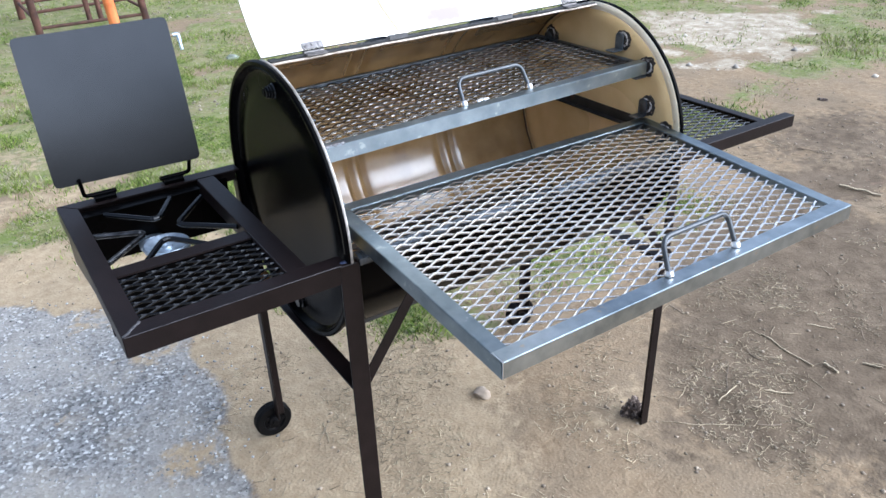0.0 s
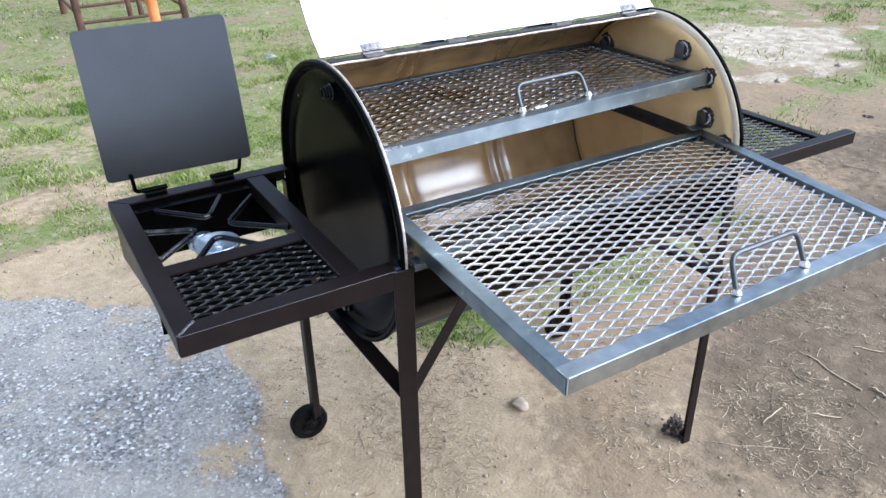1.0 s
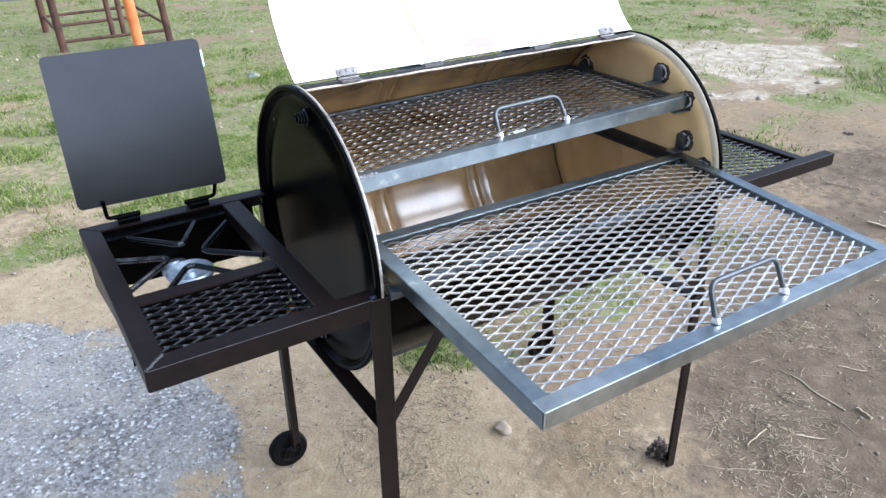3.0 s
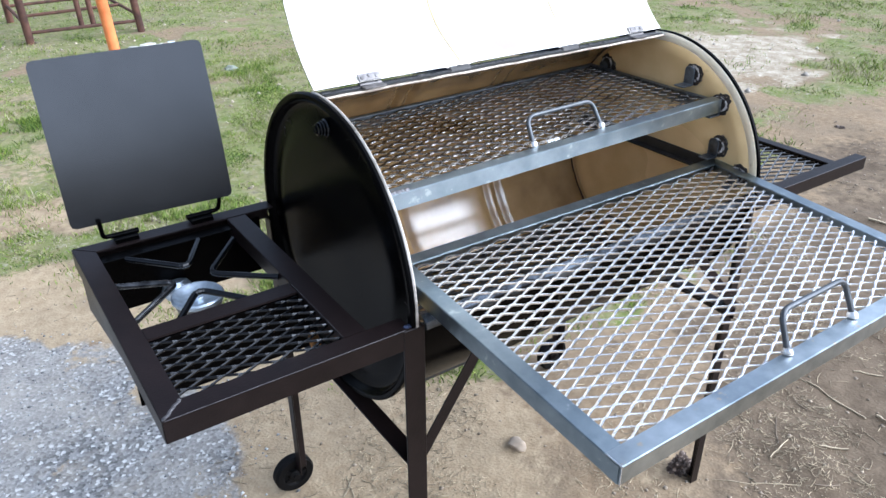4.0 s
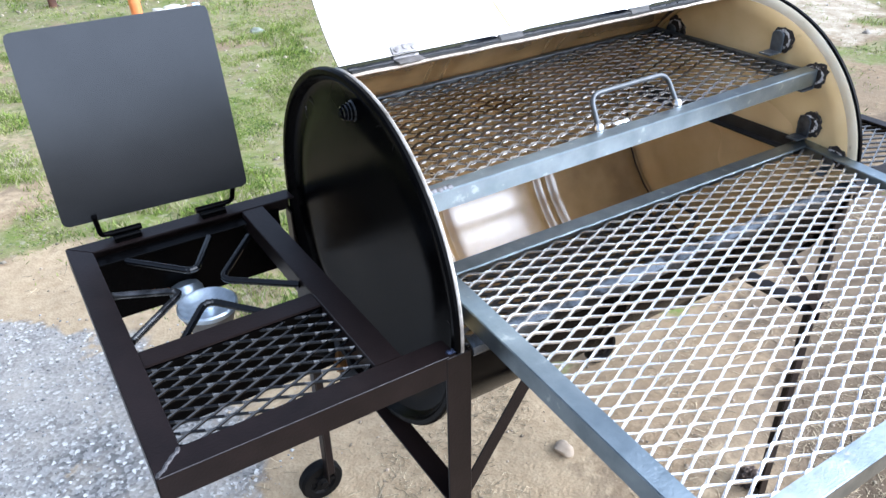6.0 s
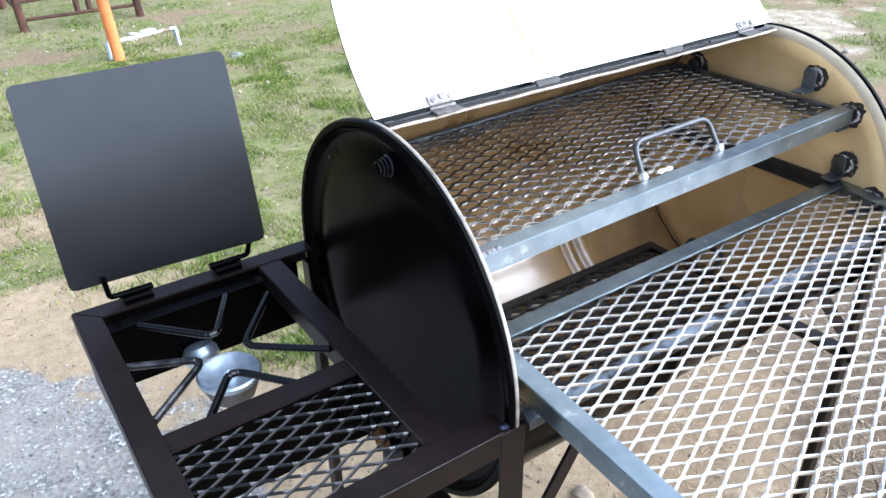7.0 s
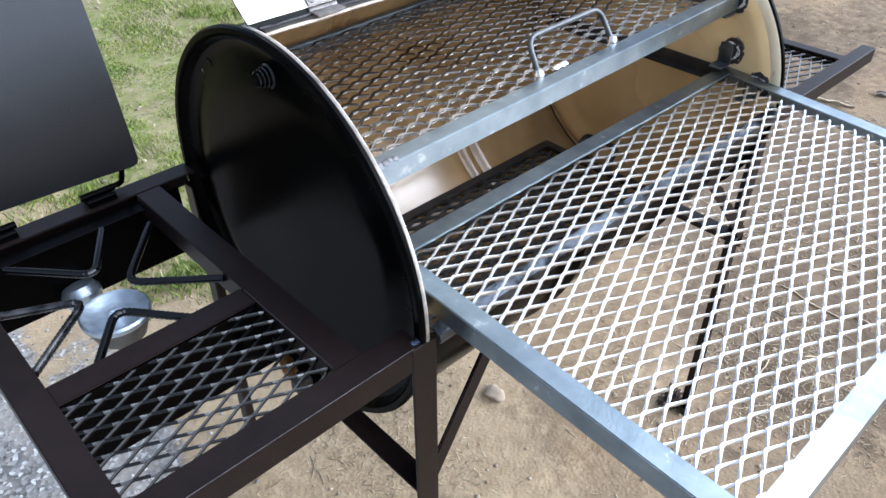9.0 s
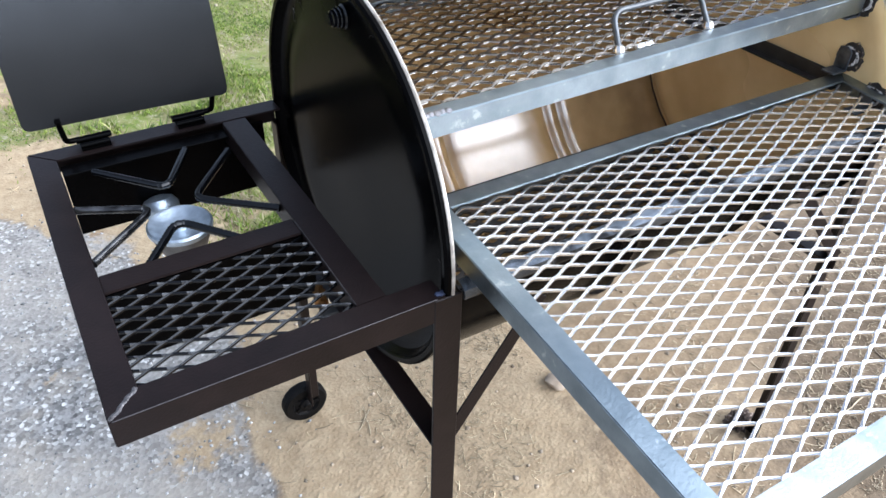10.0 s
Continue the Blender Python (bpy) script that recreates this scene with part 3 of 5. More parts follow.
end_left = drum_end(0.0, -1)
end_right = drum_end(LEN, 1)
for x, own in ((0.0165, end_left), (LEN - 0.0165, end_right)):
    bm = bmesh.new()
    tube(bm, [(x + 0.0006 * math.sin(1.7 * k), 0.2885 * math.cos(radians(a)), ZC + 0.2885 * math.sin(radians(a))) for k, a in enumerate(np.linspace(80, -176, 90))], 0.0021, 6)
    part("end_seam", bm, material("dark_seam", (0.055, 0.035, 0.022), 0.8, vary=0.5, scale=40, spot=(0.02, 0.015, 0.012), spot_scale=14, spot_size=0.55), own, "dark seam inside the drum", smooth=True)


def rim_edge(x, parent):
    """The bare edge of the chime along the opening, where the paint is worn to pale metal."""
    bm = bmesh.new()
    tube(bm, [(x, 0.2982 * math.cos(radians(a)), ZC + 0.2982 * math.sin(radians(a))) for a in np.linspace(84, 182, 60)], 0.0032, 8)
    return part("worn_rim", bm, WORN, parent, "worn pale rim edge", smooth=True)


def rim_face(x, s, parent):
    """The turned-in face of the chime, seen from inside the drum: a narrow rounded band along the opening."""
    bm = bmesh.new()
    arcs = []
    for a in np.linspace(84, 182, 70):
        q = radians(a)
        arcs.append([bm.verts.new((x + s * h, r * math.cos(q), ZC + r * math.sin(q))) for r, h in ((0.2740, -0.0035), (0.2790, -0.0005), (0.2850, 0.0012), (0.2920, 0.0022), (0.2975, 0.0000))])
    for a, b in zip(arcs, arcs[1:]):
        for k in range(4):
            bm.faces.new((a[k], a[k + 1], b[k + 1], b[k]))
    bmesh.ops.recalc_face_normals(bm, faces=bm.faces[:])
    bmesh.ops.solidify(bm, geom=bm.faces[:], thickness=0.0008)
    return part("rim_face", bm, RIM, parent, "inner face of the rim, paled where light catches it", smooth=True)


# Cream made paler, so the light along the rim is in its colour.
RIM = material("lit_rim_paint", (0.84, 0.70, 0.46), 0.30, metal=0.05, vary=0.07, scale=20, second=(0.88, 0.80, 0.64), spot=(0.40, 0.27, 0.15), spot_scale=30, spot_size=0.68, bump=0.1, bump_scale=200)
WORN = material("worn_rim_metal", (0.31, 0.262, 0.21), 0.42, metal=0.4, vary=0.4, scale=60, second=(0.50, 0.455, 0.40), bump=0.3, bump_scale=300)
rim_edge(0.0105, end_left)
rim_face(LEN - 0.0145, -1, end_right)
# Bungs on the end that faces the side burner.
bm = bmesh.new()
lathe(bm, [(0.0165, 0), (0.0165, 0.004), (0.0140, 0.006), (0.0140, 0.010), (0.0125, 0.011), (0.0125, 0.015), (0.0110, 0.016), (0.0110, 0.020), (0.0085, 0.021), (0.0085, 0.017), (0, 0.017)], (0.016, -0.006, 1.151), (-1, 0, 0), 24)
prism(bm, (-0.003, 0.0, 1.151), (-0.008, 0.0, 1.151), [(-0.006 + 0.007 * math.cos(k * math.pi / 3), 0.007 * math.sin(k * math.pi / 3)) for k in range(6)], (0, 1, 0), (0, 0, 1))
part("bung", bm, BLACKROD, end_left, smooth=True)
bm = bmesh.new()
lathe(bm, [(0.019, 0), (0.019, 0.005), (0.014, 0.007), (0.014, 0.012), (0, 0.012)], (0.016, 0.009, 0.655), (-1, 0, 0), 20)
part("bung", bm, BLACKROD, end_left, smooth=True)
# Chipped paint spots.
for y, z, s in ((-0.179, 1.047, 0.0035), (-0.075, 1.115, 0.0022), (-0.045, 1.118, 0.0018), (-0.170, 1.075, 0.0015), (-0.23, 0.965, 0.0016)):
    bm = bmesh.new()
    lathe(bm, [(0, 0.0004), (s * 0.7, 0.0004), (s, 0)], (0.0145, y, z), (-1, 0, 0), 7)
    part("paint_chip", bm, WORN, end_left)

# Lid, swung up and back about the hinge line.
LIFT, SWING = 0.013, -140.0                # the hinges hold it off the drum; degrees by which it is swung open
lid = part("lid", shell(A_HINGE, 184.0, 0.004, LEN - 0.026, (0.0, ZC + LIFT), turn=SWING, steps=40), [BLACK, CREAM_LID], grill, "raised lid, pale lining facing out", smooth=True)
HY, HZ = R * math.cos(radians(A_HINGE)), ZC + R * math.sin(radians(A_HINGE))
bm = bmesh.new()
prism(bm, (0.02, HY - 0.012, HZ + 0.0035), (LEN - 0.03, HY - 0.012, HZ + 0.0035), [(0, 0), (0.020, -0.002), (0.020, 0.001), (0, 0.003)], (0, 1, 0), (0, 0, 1))
part("hinge_strip", bm, DARK_STEEL, grill)
# Ragged, scorched cut along the foot of the lid.
bm = bmesh.new()
rag = np.random.RandomState(8)
for k in range(60):
    x0 = 0.018 + (LEN - 0.06) * k / 60
    w, t = rag.uniform(0.004, 0.008), rag.uniform(0.0008, 0.0020)
    prism(bm, (x0, HY - 0.006 + rag.uniform(-0.002, 0.002), HZ + 0.0068), (x0 + 0.0152, HY - 0.006 + rag.uniform(-0.002, 0.002), HZ + 0.0068), [(0, 0), (w, 0.001), (w * 0.8, t + 0.001), (0.001, t)], (0, 1, 0), (0, 0, 1))
part("scorched_cut", bm, material("scorched_black", (0.012, 0.011, 0.012), 0.45, vary=0.5, scale=90, spot=(0.16, 0.15, 0.145), spot_scale=50, spot_size=0.63, bump=0.5, bump_scale=300), grill, "ragged scorched cut edge")
bm = bmesh.new()
tube(bm, [(0.014 + 0.043 * k, HY - 0.0125, HZ + 0.0012 + 0.0006 * math.sin(2.3 * k)) for k in range(21)], 0.0026, 8)
part("cut_edge", bm, material("cut_edge_metal", (0.22, 0.175, 0.135), 0.4, metal=0.5, vary=0.35, scale=60, second=(0.42, 0.36, 0.30), bump=0.3, bump_scale=300), drum, "pale bare edge of the cut drum", smooth=True)


def on_lid(x, a, lift=0.001):
    """A place on the lining of the raised lid, by its angle round the drum before it was swung up."""
    q, c, s = radians(a), math.cos(radians(SWING)), math.sin(radians(SWING))
    rr = R + hoop(x) - 0.0025 - lift
    y, z = rr * math.cos(q) - HY, ZC + rr * math.sin(q) - HZ
    return Vector((x, HY + y * c - z * s, HZ + LIFT + y * s + z * c))


bm = bmesh.new()
tube(bm, [on_lid(0.600 - 0.012 * math.sin(0.05 * k), 89.5 + k, 0.0002) for k in range(46)], 0.0014, 6)
YELLOW = material("yellow_rust", (0.74, 0.60, 0.33), 0.7, vary=0.2, scale=50)
part("rust_streak", bm, YELLOW, lid, "thin yellow rust streak", smooth=True)
bm = bmesh.new()
tube(bm, [on_lid(0.318 - 0.020 * math.sin(0.06 * k), 89.5 + k, 0.0002) for k in range(40)], 0.0018, 6)
part("rust_streak", bm, YELLOW, lid, "thin yellow rust streak", smooth=True)
stain(CREAM_LID, on_lid(0.44, 94.0), (0.105, 0.045, 0.045), (0.20, 0.135, 0.115), 0.75)
stain(CREAM_LID, on_lid(0.32, 94.0), (0.02, 0.05, 0.05), (0.40, 0.27, 0.11), 0.6)
stain(CREAM_LID, on_lid(0.62, 98.0), (0.022, 0.06, 0.06), (0.42, 0.30, 0.14), 0.5)
for x, w in ((0.115, 0.044), (0.795, 0.044)):
    bm = bmesh.new()
    tube(bm, [(x - w / 2, HY + 0.001, HZ + 0.009), (x + w / 2, HY + 0.001, HZ + 0.009)], 0.0045, 10)
    # Leaf on the lid, with three screw heads, and leaf on the drum.
    d, nrm = Vector((0, 0.62, 0.78)), Vector((0, -0.78, 0.62))
    o = Vector((x - w / 2, HY + 0.002, HZ + LIFT)) + nrm * 0.004
    prism(bm, o, o + Vector((w, 0, 0)), [(0, 0), (0.014, 0), (0.014, 0.0025), (0, 0.0025)], d, nrm)
    for k in range(3):
        lathe(bm, [(0.004, 0), (0.004, 0.0015), (0, 0.0022)], o + Vector((w * (k + 0.5) / 3, 0, 0)) + d * (0.0065 + 0.003 * (k % 2)) + nrm * 0.0025, nrm, 8)
    prism(bm, (x - w / 2, HY - 0.022, HZ + 0.007), (x + w / 2, HY - 0.022, HZ + 0.007), [(0, 0), (0.022, 0.0), (0.022, 0.0025), (0, 0.0025)], (0, 1, 0), (0, 0, 1))
    part("hinge", bm, HINGE, lid, "grey butt hinge")
for x in HOOPS:
    bm = bmesh.new()
    prism(bm, (x - 0.024, HY - 0.01, HZ + 0.003), (x + 0.024, HY - 0.01, HZ + 0.003), [(0, 0), (0.02, 0), (0.014, 0.010), (0.006, 0.010)], (0, 1, 0), (0, 0, 1), 0.0, 0.0)
    part("hoop_seam", bevelled(bm, 0.002), DARK_STEEL, lid)

# Brackets on the drum ends: an angle tab in a ring of burnt paint.
SEATS = [(-0.088, 1.126, 0.022), (-0.170, 1.078, 0.004), (-0.182, 0.984, 0.022), (-0.246, 0.936, 0.008), (0.176, 1.092, 0.012)]
ROUND = np.linspace(0, 2 * math.pi, 28, endpoint=False)
ASH = material("pale_scorch_edge", (0.50, 0.46, 0.42), 0.8, vary=0.4, scale=160, second=(0.68, 0.64, 0.60), spot=(0.05, 0.035, 0.025), spot_scale=170, spot_size=0.52, bump=0.6, bump_scale=400)


def scorch(bm, x0, x1, y, z, r, k):
    """A low uneven disc on a drum end."""
    rr = [r * (1 + 0.07 * math.sin(3 * t + k) + 0.05 * math.sin(9 * t + 2 * k) + 0.04 * math.sin(14 * t + k)) for t in ROUND]
    a = [bm.verts.new((x1, y + q * math.cos(t), z + q * math.sin(t))) for q, t in zip(rr, ROUND)]
    b = [bm.verts.new((x0, y + 1.06 * q * math.cos(t), z + 1.06 * q * math.sin(t))) for q, t in zip(rr, ROUND)]
    bm.faces.new(a)
    for i in range(len(ROUND)):
        bm.faces.new((a[i], b[i], b[(i + 1) % len(ROUND)], a[(i + 1) % len(ROUND)]))
    bmesh.ops.recalc_face_normals(bm, faces=bm.faces[:])
    return bm


for xw, s, own in ((LEN - 0.0165, -1, end_right), (0.0165, 1, end_left)):
    for k, (y, z, top) in enumerate(SEATS):
        ring = part("bracket_scorch", scorch(bmesh.new(), xw - s * 0.001, xw + s * 0.0032, y - 0.008, z + 0.005, 0.0235, k), BURNT, own, "ring of burnt paint")
        part("ash_rim", scorch(bmesh.new(), xw, xw + s * 0.0040, y - 0.0065, z + 0.005, 0.0180, k + 3), ASH, ring, "pale ashy weld rim")
        part("burnt_core", scorch(bmesh.new(), xw, xw + s * 0.0048, y - 0.0055, z + 0.005, 0.0148, k + 5), BURNT, ring)
        # The tab: an upright with a rounded top, bent into a flange that the grate rests on.
        bm = bmesh.new()
        x1 = xw + s * 0.0055
        arch = [(-0.0130, -0.0205), (0.0130, -0.0205)] + [(0.0130 * math.cos(q), top - 0.010 + 0.010 * math.sin(q)) for q in np.linspace(0, math.pi, 9)]
        prism(bm, (x1, y, z), (x1 + s * 0.0035, y, z), arch, (0, 1, 0), (0, 0, 1))
        prism(bm, (x1 + s * 0.0032, y, z - 0.0170), (x1 + s * 0.034, y, z - 0.0170), [(-0.0130, -0.0035), (0.0130, -0.0035), (0.0130, 0), (-0.0130, 0)], (0, 1, 0), (0, 0, 1))
        part("bracket", bevelled(bm, 0.0008, 1), TAB, own)
# Runner angles along both ends, on which the grates slide.
for xw, s, own in ((LEN - 0.020, -1, end_right), (0.020, 1, end_left)):
    bm = bmesh.new()
    prism(bm, (xw, -0.19, 0.930), (xw, 0.24, 0.930), [(0, 0.026), (0.003, 0.026), (0.003, 0.003), (0.020, 0.003), (0.020, 0), (0, 0)], (s, 0, 0), (0, 0, 1))
    part("runner", bevelled(bm, 0.0008, 1), DARK_STEEL, own, "dark angle iron runner")

# ---- legs and braces ----
L40 = [(0, 0), (0.040, 0), (0.040, 0.004), (0.004, 0.004), (0.004, 0.040), (0, 0.040)]
L28 = [(0, 0), (0.028, 0), (0.028, 0.003), (0.003, 0.003), (0.003, 0.028), (0, 0.028)]


def leg(x, y, sx, sy, shape, z0, z1, name="leg"):
    bm = bmesh.new()
    prism(bm, (x, y, z0), (x, y, z1), shape, (sx, 0, 0), (0, sy, 0))
    return part(name, bevelled(bm, 0.001, 1), FRAME, grill)


leg_fl = leg(0.0240, -0.3010, -1, 1, L40, GZ - 0.02, 0.8975)
leg_fr = leg(0.916, -0.288, -1, 1, L28, GZ - 0.02, 0.864)
leg_bl = leg(-0.008, 0.300, 1, -1, L28, GZ + 0.075, 0.864)
leg_br = leg(0.930, 0.310, -1, -1, L28, GZ + 0.065, 0.864)
# Cross bars that carry the drum, one at each end.
for x, s in ((0.0235, -1), (0.912, -1)):
    bm = bmesh.new()
    prism(bm, (x, -0.2965, 0.608), (x, 0.272, 0.608), [(0, 0), (0.036, 0), (0.036, -0.004), (0.004, -0.004), (0.004, -0.036), (0, -0.036)], (s, 0, 0), (0, 0, 1))
    part("cross_bar", bevelled(bm, 0.001, 1), FRAME, grill)
# Diagonal braces from the front legs to the drum.
for x0, x1 in ((0.010, 0.176), (0.905, 0.739)):
    bm = bmesh.new()
    a, b = Vector((x0, -0.297, 0.608)), Vector((x1, -0.275, 0.808))
    d = (b - a).normalized()
    side = d.cross(Vector((0, 1, 0))).normalized()
    prism(bm, a, b, [(-0.013, 0), (0.013, 0), (0.013, 0.003), (-0.010, 0.003), (-0.010, 0.020), (-0.013, 0.020)], side, (0, 1, 0))
    part("brace", bevelled(bm, 0.0008, 1), FRAME, grill)


def wheel(x, y, z, r):
    w = part("wheel", lathe(bmesh.new(), [(0.010, -0.012), (r * 0.52, -0.010), (r * 0.60, -0.016), (r * 0.90, -0.016), (r, -0.009), (r, 0.009), (r * 0.90, 0.016), (r * 0.60, 0.016), (r * 0.52, 0.010), (0.010, 0.012)], (x, y, z), (0, 1, 0), 40), RUBBER, grill, "black solid wheel", smooth=True)
    part("hub", lathe(bmesh.new(), [(0, -0.024), (0.007, -0.024), (0.009, -0.020), (0.017, -0.018), (0.020, -0.012), (0.020, 0.012), (0.009, 0.016), (0, 0.016)], (x, y, z), (0, 1, 0), 20), RUBBER, w, smooth=True)
    bm = bmesh.new()
    for k in range(5):
        a = 2 * math.pi * k / 5
        d = Vector((math.cos(a), 0, math.sin(a)))
        prism(bm, Vector((x, y - 0.0145, z)) + d * 0.016, Vector((x, y - 0.0145, z)) + d * r * 0.62, [(-0.005, 0), (0.005, 0), (0.004, 0.004), (-0.004, 0.004)], d.cross(Vector((0, 1, 0))), (0, 1, 0))
    part("spokes", bm, RUBBER, w)
    return w


wheel(-0.012, 0.318, GZ + 0.055, 0.055)
wheel(0.922, 0.328, GZ + 0.055, 0.055)

# ---- side shelf with the burner ----
X0, ZS = -0.400, 0.900
MITRE = angle_shape(0.038, 0.040)
shelf = part("side_shelf", bmesh.new(), FRAME, grill)
shelf_bars = {}
for name, a, b, side, m0, m1 in (
    ("front_bar", (X0, -0.300, ZS), (0.0, -0.300, ZS), (0, 1, 0), 1, 0),
    ("outer_bar", (X0, 0.300, ZS), (X0, -0.300, ZS), (1, 0, 0), 1, -1),
    ("back_bar", (0.0, 0.300, ZS), (X0, 0.300, ZS), (0, -1, 0), 0, -1),
):
    bm = bmesh.new()
    prism(bm, a, b, MITRE, side, (0, 0, 1), m0, m1)
    shelf_bars[name] = part(name, bevelled(bm, 0.0012, 2), FRAME, shelf)
bm = bmesh.new()
prism(bm, (-0.362, -0.050, ZS - 0.003), (-0.1035, -0.050, ZS - 0.003), [(0, 0), (-0.038, 0), (-0.038, -0.004), (-0.004, -0.004), (-0.004, -0.036), (0, -0.036)], (0, 1, 0), (0, 0, 1))
part("divider_bar", bevelled(bm, 0.001, 2), FRAME, shelf)
bm = bmesh.new()
prism(bm, (-0.103, 0.262, ZS - 0.001), (-0.103, -0.262, ZS - 0.001), [(0, 0), (0.040, 0), (0.040, -0.004), (0.004, -0.004), (0.004, -0.036), (0, -0.036)], (1, 0, 0), (0, 0, 1))
part("inner_bar", bevelled(bm, 0.001, 2), FRAME, shelf)
# Sheet metal that shields the burner at the back and on the outer side.
bm = bmesh.new()
prism(bm, (-0.360, 0.258, ZS - 0.010), (-0.105, 0.258, ZS - 0.010), [(0, 0), (-0.030, 0), (-0.030, -0.003), (-0.003, -0.003), (-0.003, -0.128), (0, -0.128)], (0, 1, 0), (0, 0, 1))
prism(bm, (-0.105, 0.255, ZS - 0.012), (-0.036, 0.255, ZS - 0.012), [(0, 0), (0.003, 0), (0.003, -0.126), (0, -0.126)], (0, 1, 0), (0, 0, 1))
part("wind_guard", bevelled(bm, 0.0006, 1), BLACK, shelf, "black sheet metal wind guard")
bm = bmesh.new()
v = [bm.verts.new((-0.3945, y, z)) for y, z in ((0.296, ZS - 0.006), (-0.090, ZS - 0.006), (-0.090, 0.845), (0.296, 0.762))]
w = [bm.verts.new((-0.3915, y, z)) for y, z in ((0.296, ZS - 0.006), (-0.090, ZS - 0.006), (-0.090, 0.845), (0.296, 0.762))]
bm.faces.new(v), bm.faces.new(w[::-1])
for i in range(4):
    bm.faces.new((v[i], w[i], w[(i + 1) % 4], v[(i + 1) % 4]))
bmesh.ops.recalc_face_normals(bm, faces=bm.faces[:])
part("wind_guard", bm, FRAME, shelf)
bm = bmesh.new()
box(bm, (-0.392, -0.0885, 0.778), (-0.090, -0.0855, ZS - 0.008))
part("wind_guard", bm, BLACK, shelf)
mesh_shelf = part("expanded_metal", expanded_metal(-0.372, -0.095, -0.270, -0.082, 0.0545, 0.0232, wide=0.0024, thick=0.0026, tilt=0.45, rise=0.0003, bond=0.06, hook=0.35, z=lambda x, y: ZS - 0.009), [BLACKROD, GLINT], shelf, "black painted expanded metal")
# Weld bead across the outer corner, and a thin pale line as the front edge's highlight.
bm = bmesh.new()
for k in range(16):
    q = k / 15
    lathe(bm, [(0.0034, -0.002), (0.0030, 0.0002), (0.0015, 0.0011), (0.0, 0.0013)], (-0.396 + 0.031 * q + 0.0010 * math.sin(5 * k), -0.296 + 0.031 * q + 0.0008 * math.cos(7 * k), ZS), (0.05 * math.sin(k), 0.05 * math.cos(2 * k), 1), 8)
part("weld_bead", bm, material("painted_weld", (0.055, 0.050, 0.050), 0.34, metal=0.6, vary=0.5, scale=150, second=(0.16, 0.15, 0.148), bump=0.5, bump_scale=700), shelf, "rough weld bead rubbed to bare metal", smooth=True)
bm = bmesh.new()
tube(bm, [(-0.396, -0.2995, ZS - 0.0006), (-0.012, -0.2995, ZS - 0.0006)], 0.0005, 6)
part("edge_highlight", bm, material("edge_highlight_paint", (0.10, 0.093, 0.095), 0.4, metal=0.5, vary=0.5, scale=40), shelf, "painted highlight along the edge")
# The inner bar's edge highlight, drawn as a thin pale line too.
bm = bmesh.new()
tube(bm, [(-0.1028, -0.258, ZS - 0.0014), (-0.1028, -0.060, ZS - 0.0014)], 0.0005, 6)
part("edge_highlight", bm, bpy.data.materials["edge_highlight_paint"], shelf, "painted highlight along the edge")
bm = bmesh.new()
for k in range(6):
    lathe(bm, [(0.0042, -0.003), (0.0038, 0.001), (0.0, 0.0028)], (-0.008 + 0.0035 * k, -0.293 - 0.0012 * (k % 2), ZS + 0.001), (0.1, -0.3, 1), 8)
part("weld_bead", bm, material("blue_weld", (0.035, 0.045, 0.085), 0.3, metal=0.6, vary=0.4, scale=200, bump=0.5, bump_scale=900), shelf, "blue heat-tinted weld bead", smooth=True)
# Bent rebar that carries a pot.
for a, b, c in (((-0.318, 0.225), (-0.232, 0.120), (-0.178, 0.225)), ((-0.118, 0.190), (-0.206, 0.074), (-0.104, -0.004)), ((-0.362, 0.130), (-0.264, 0.076), (-0.362, -0.008)), ((-0.303, -0.050), (-0.243, 0.030), (-0.172, -0.052))):
    bm = bmesh.new()
    zz = ZS - 0.009
    pts = fillet([(*a, zz - 0.004), (*b, zz), (*c, zz - 0.004)], 0.022, 6)
    rubbed = a == (-0.362, 0.130)
    tube(bm, pts, 0.0052, 10, ribs=0.0010, pitch=0.0065)
    part("pot_support", bm, GLINT if rubbed else BLACKROD, shelf, "bent rebar pot support, paint rubbed off its ribs" if rubbed else "bent black rebar pot support", smooth=True)
# Burner: a dished cap on a tapered body, with its mixer tube.
bx, by, bz = -0.233, 0.078, 0.846
bm = bmesh.new()
lathe(bm, [(0, 0.002), (0.006, 0.002), (0.007, 0.005), (0.010, 0.005), (0.012, 0.001), (0.032, 0.002), (0.040, 0.008), (0.045, 0.009), (0.048, 0.006), (0.048, 0.000), (0.044, -0.004)], (bx, by, bz), (0, 0, 1), 40)
burner = part("burner", bm, GALV, grill, "galvanised round gas burner", smooth=True)
bm = bmesh.new()
lathe(bm, [(0.044, -0.004), (0.042, -0.012), (0.034, -0.034), (0.020, -0.044), (0.012, -0.060), (0, -0.060)], (bx, by, bz), (0, 0, 1), 40)
part("burner_body", bm, material("burner_iron", (0.20, 0.19, 0.18), 0.55, metal=0.6, vary=0.3, scale=60, bump=0.4, bump_scale=200), burner, smooth=True)
bm = bmesh.new()
lathe(bm, [(0.0, 0.030), (0.012, 0.030), (0.024, 0.026), (0.030, 0.016), (0.030, 0.004), (0.024, -0.006), (0.014, -0.014), (0.012, -0.060), (0, -0.060)], (-0.233, 0.232, 0.776), (-0.05, 0.35, 0.90), 28)
tube(bm, fillet([(-0.233, 0.225, 0.755), (-0.233, 0.17, 0.745), (-0.233, 0.078, 0.790)], 0.03), 0.012, 12)
part("mixer_tube", bm, GALV, burner, smooth=True)

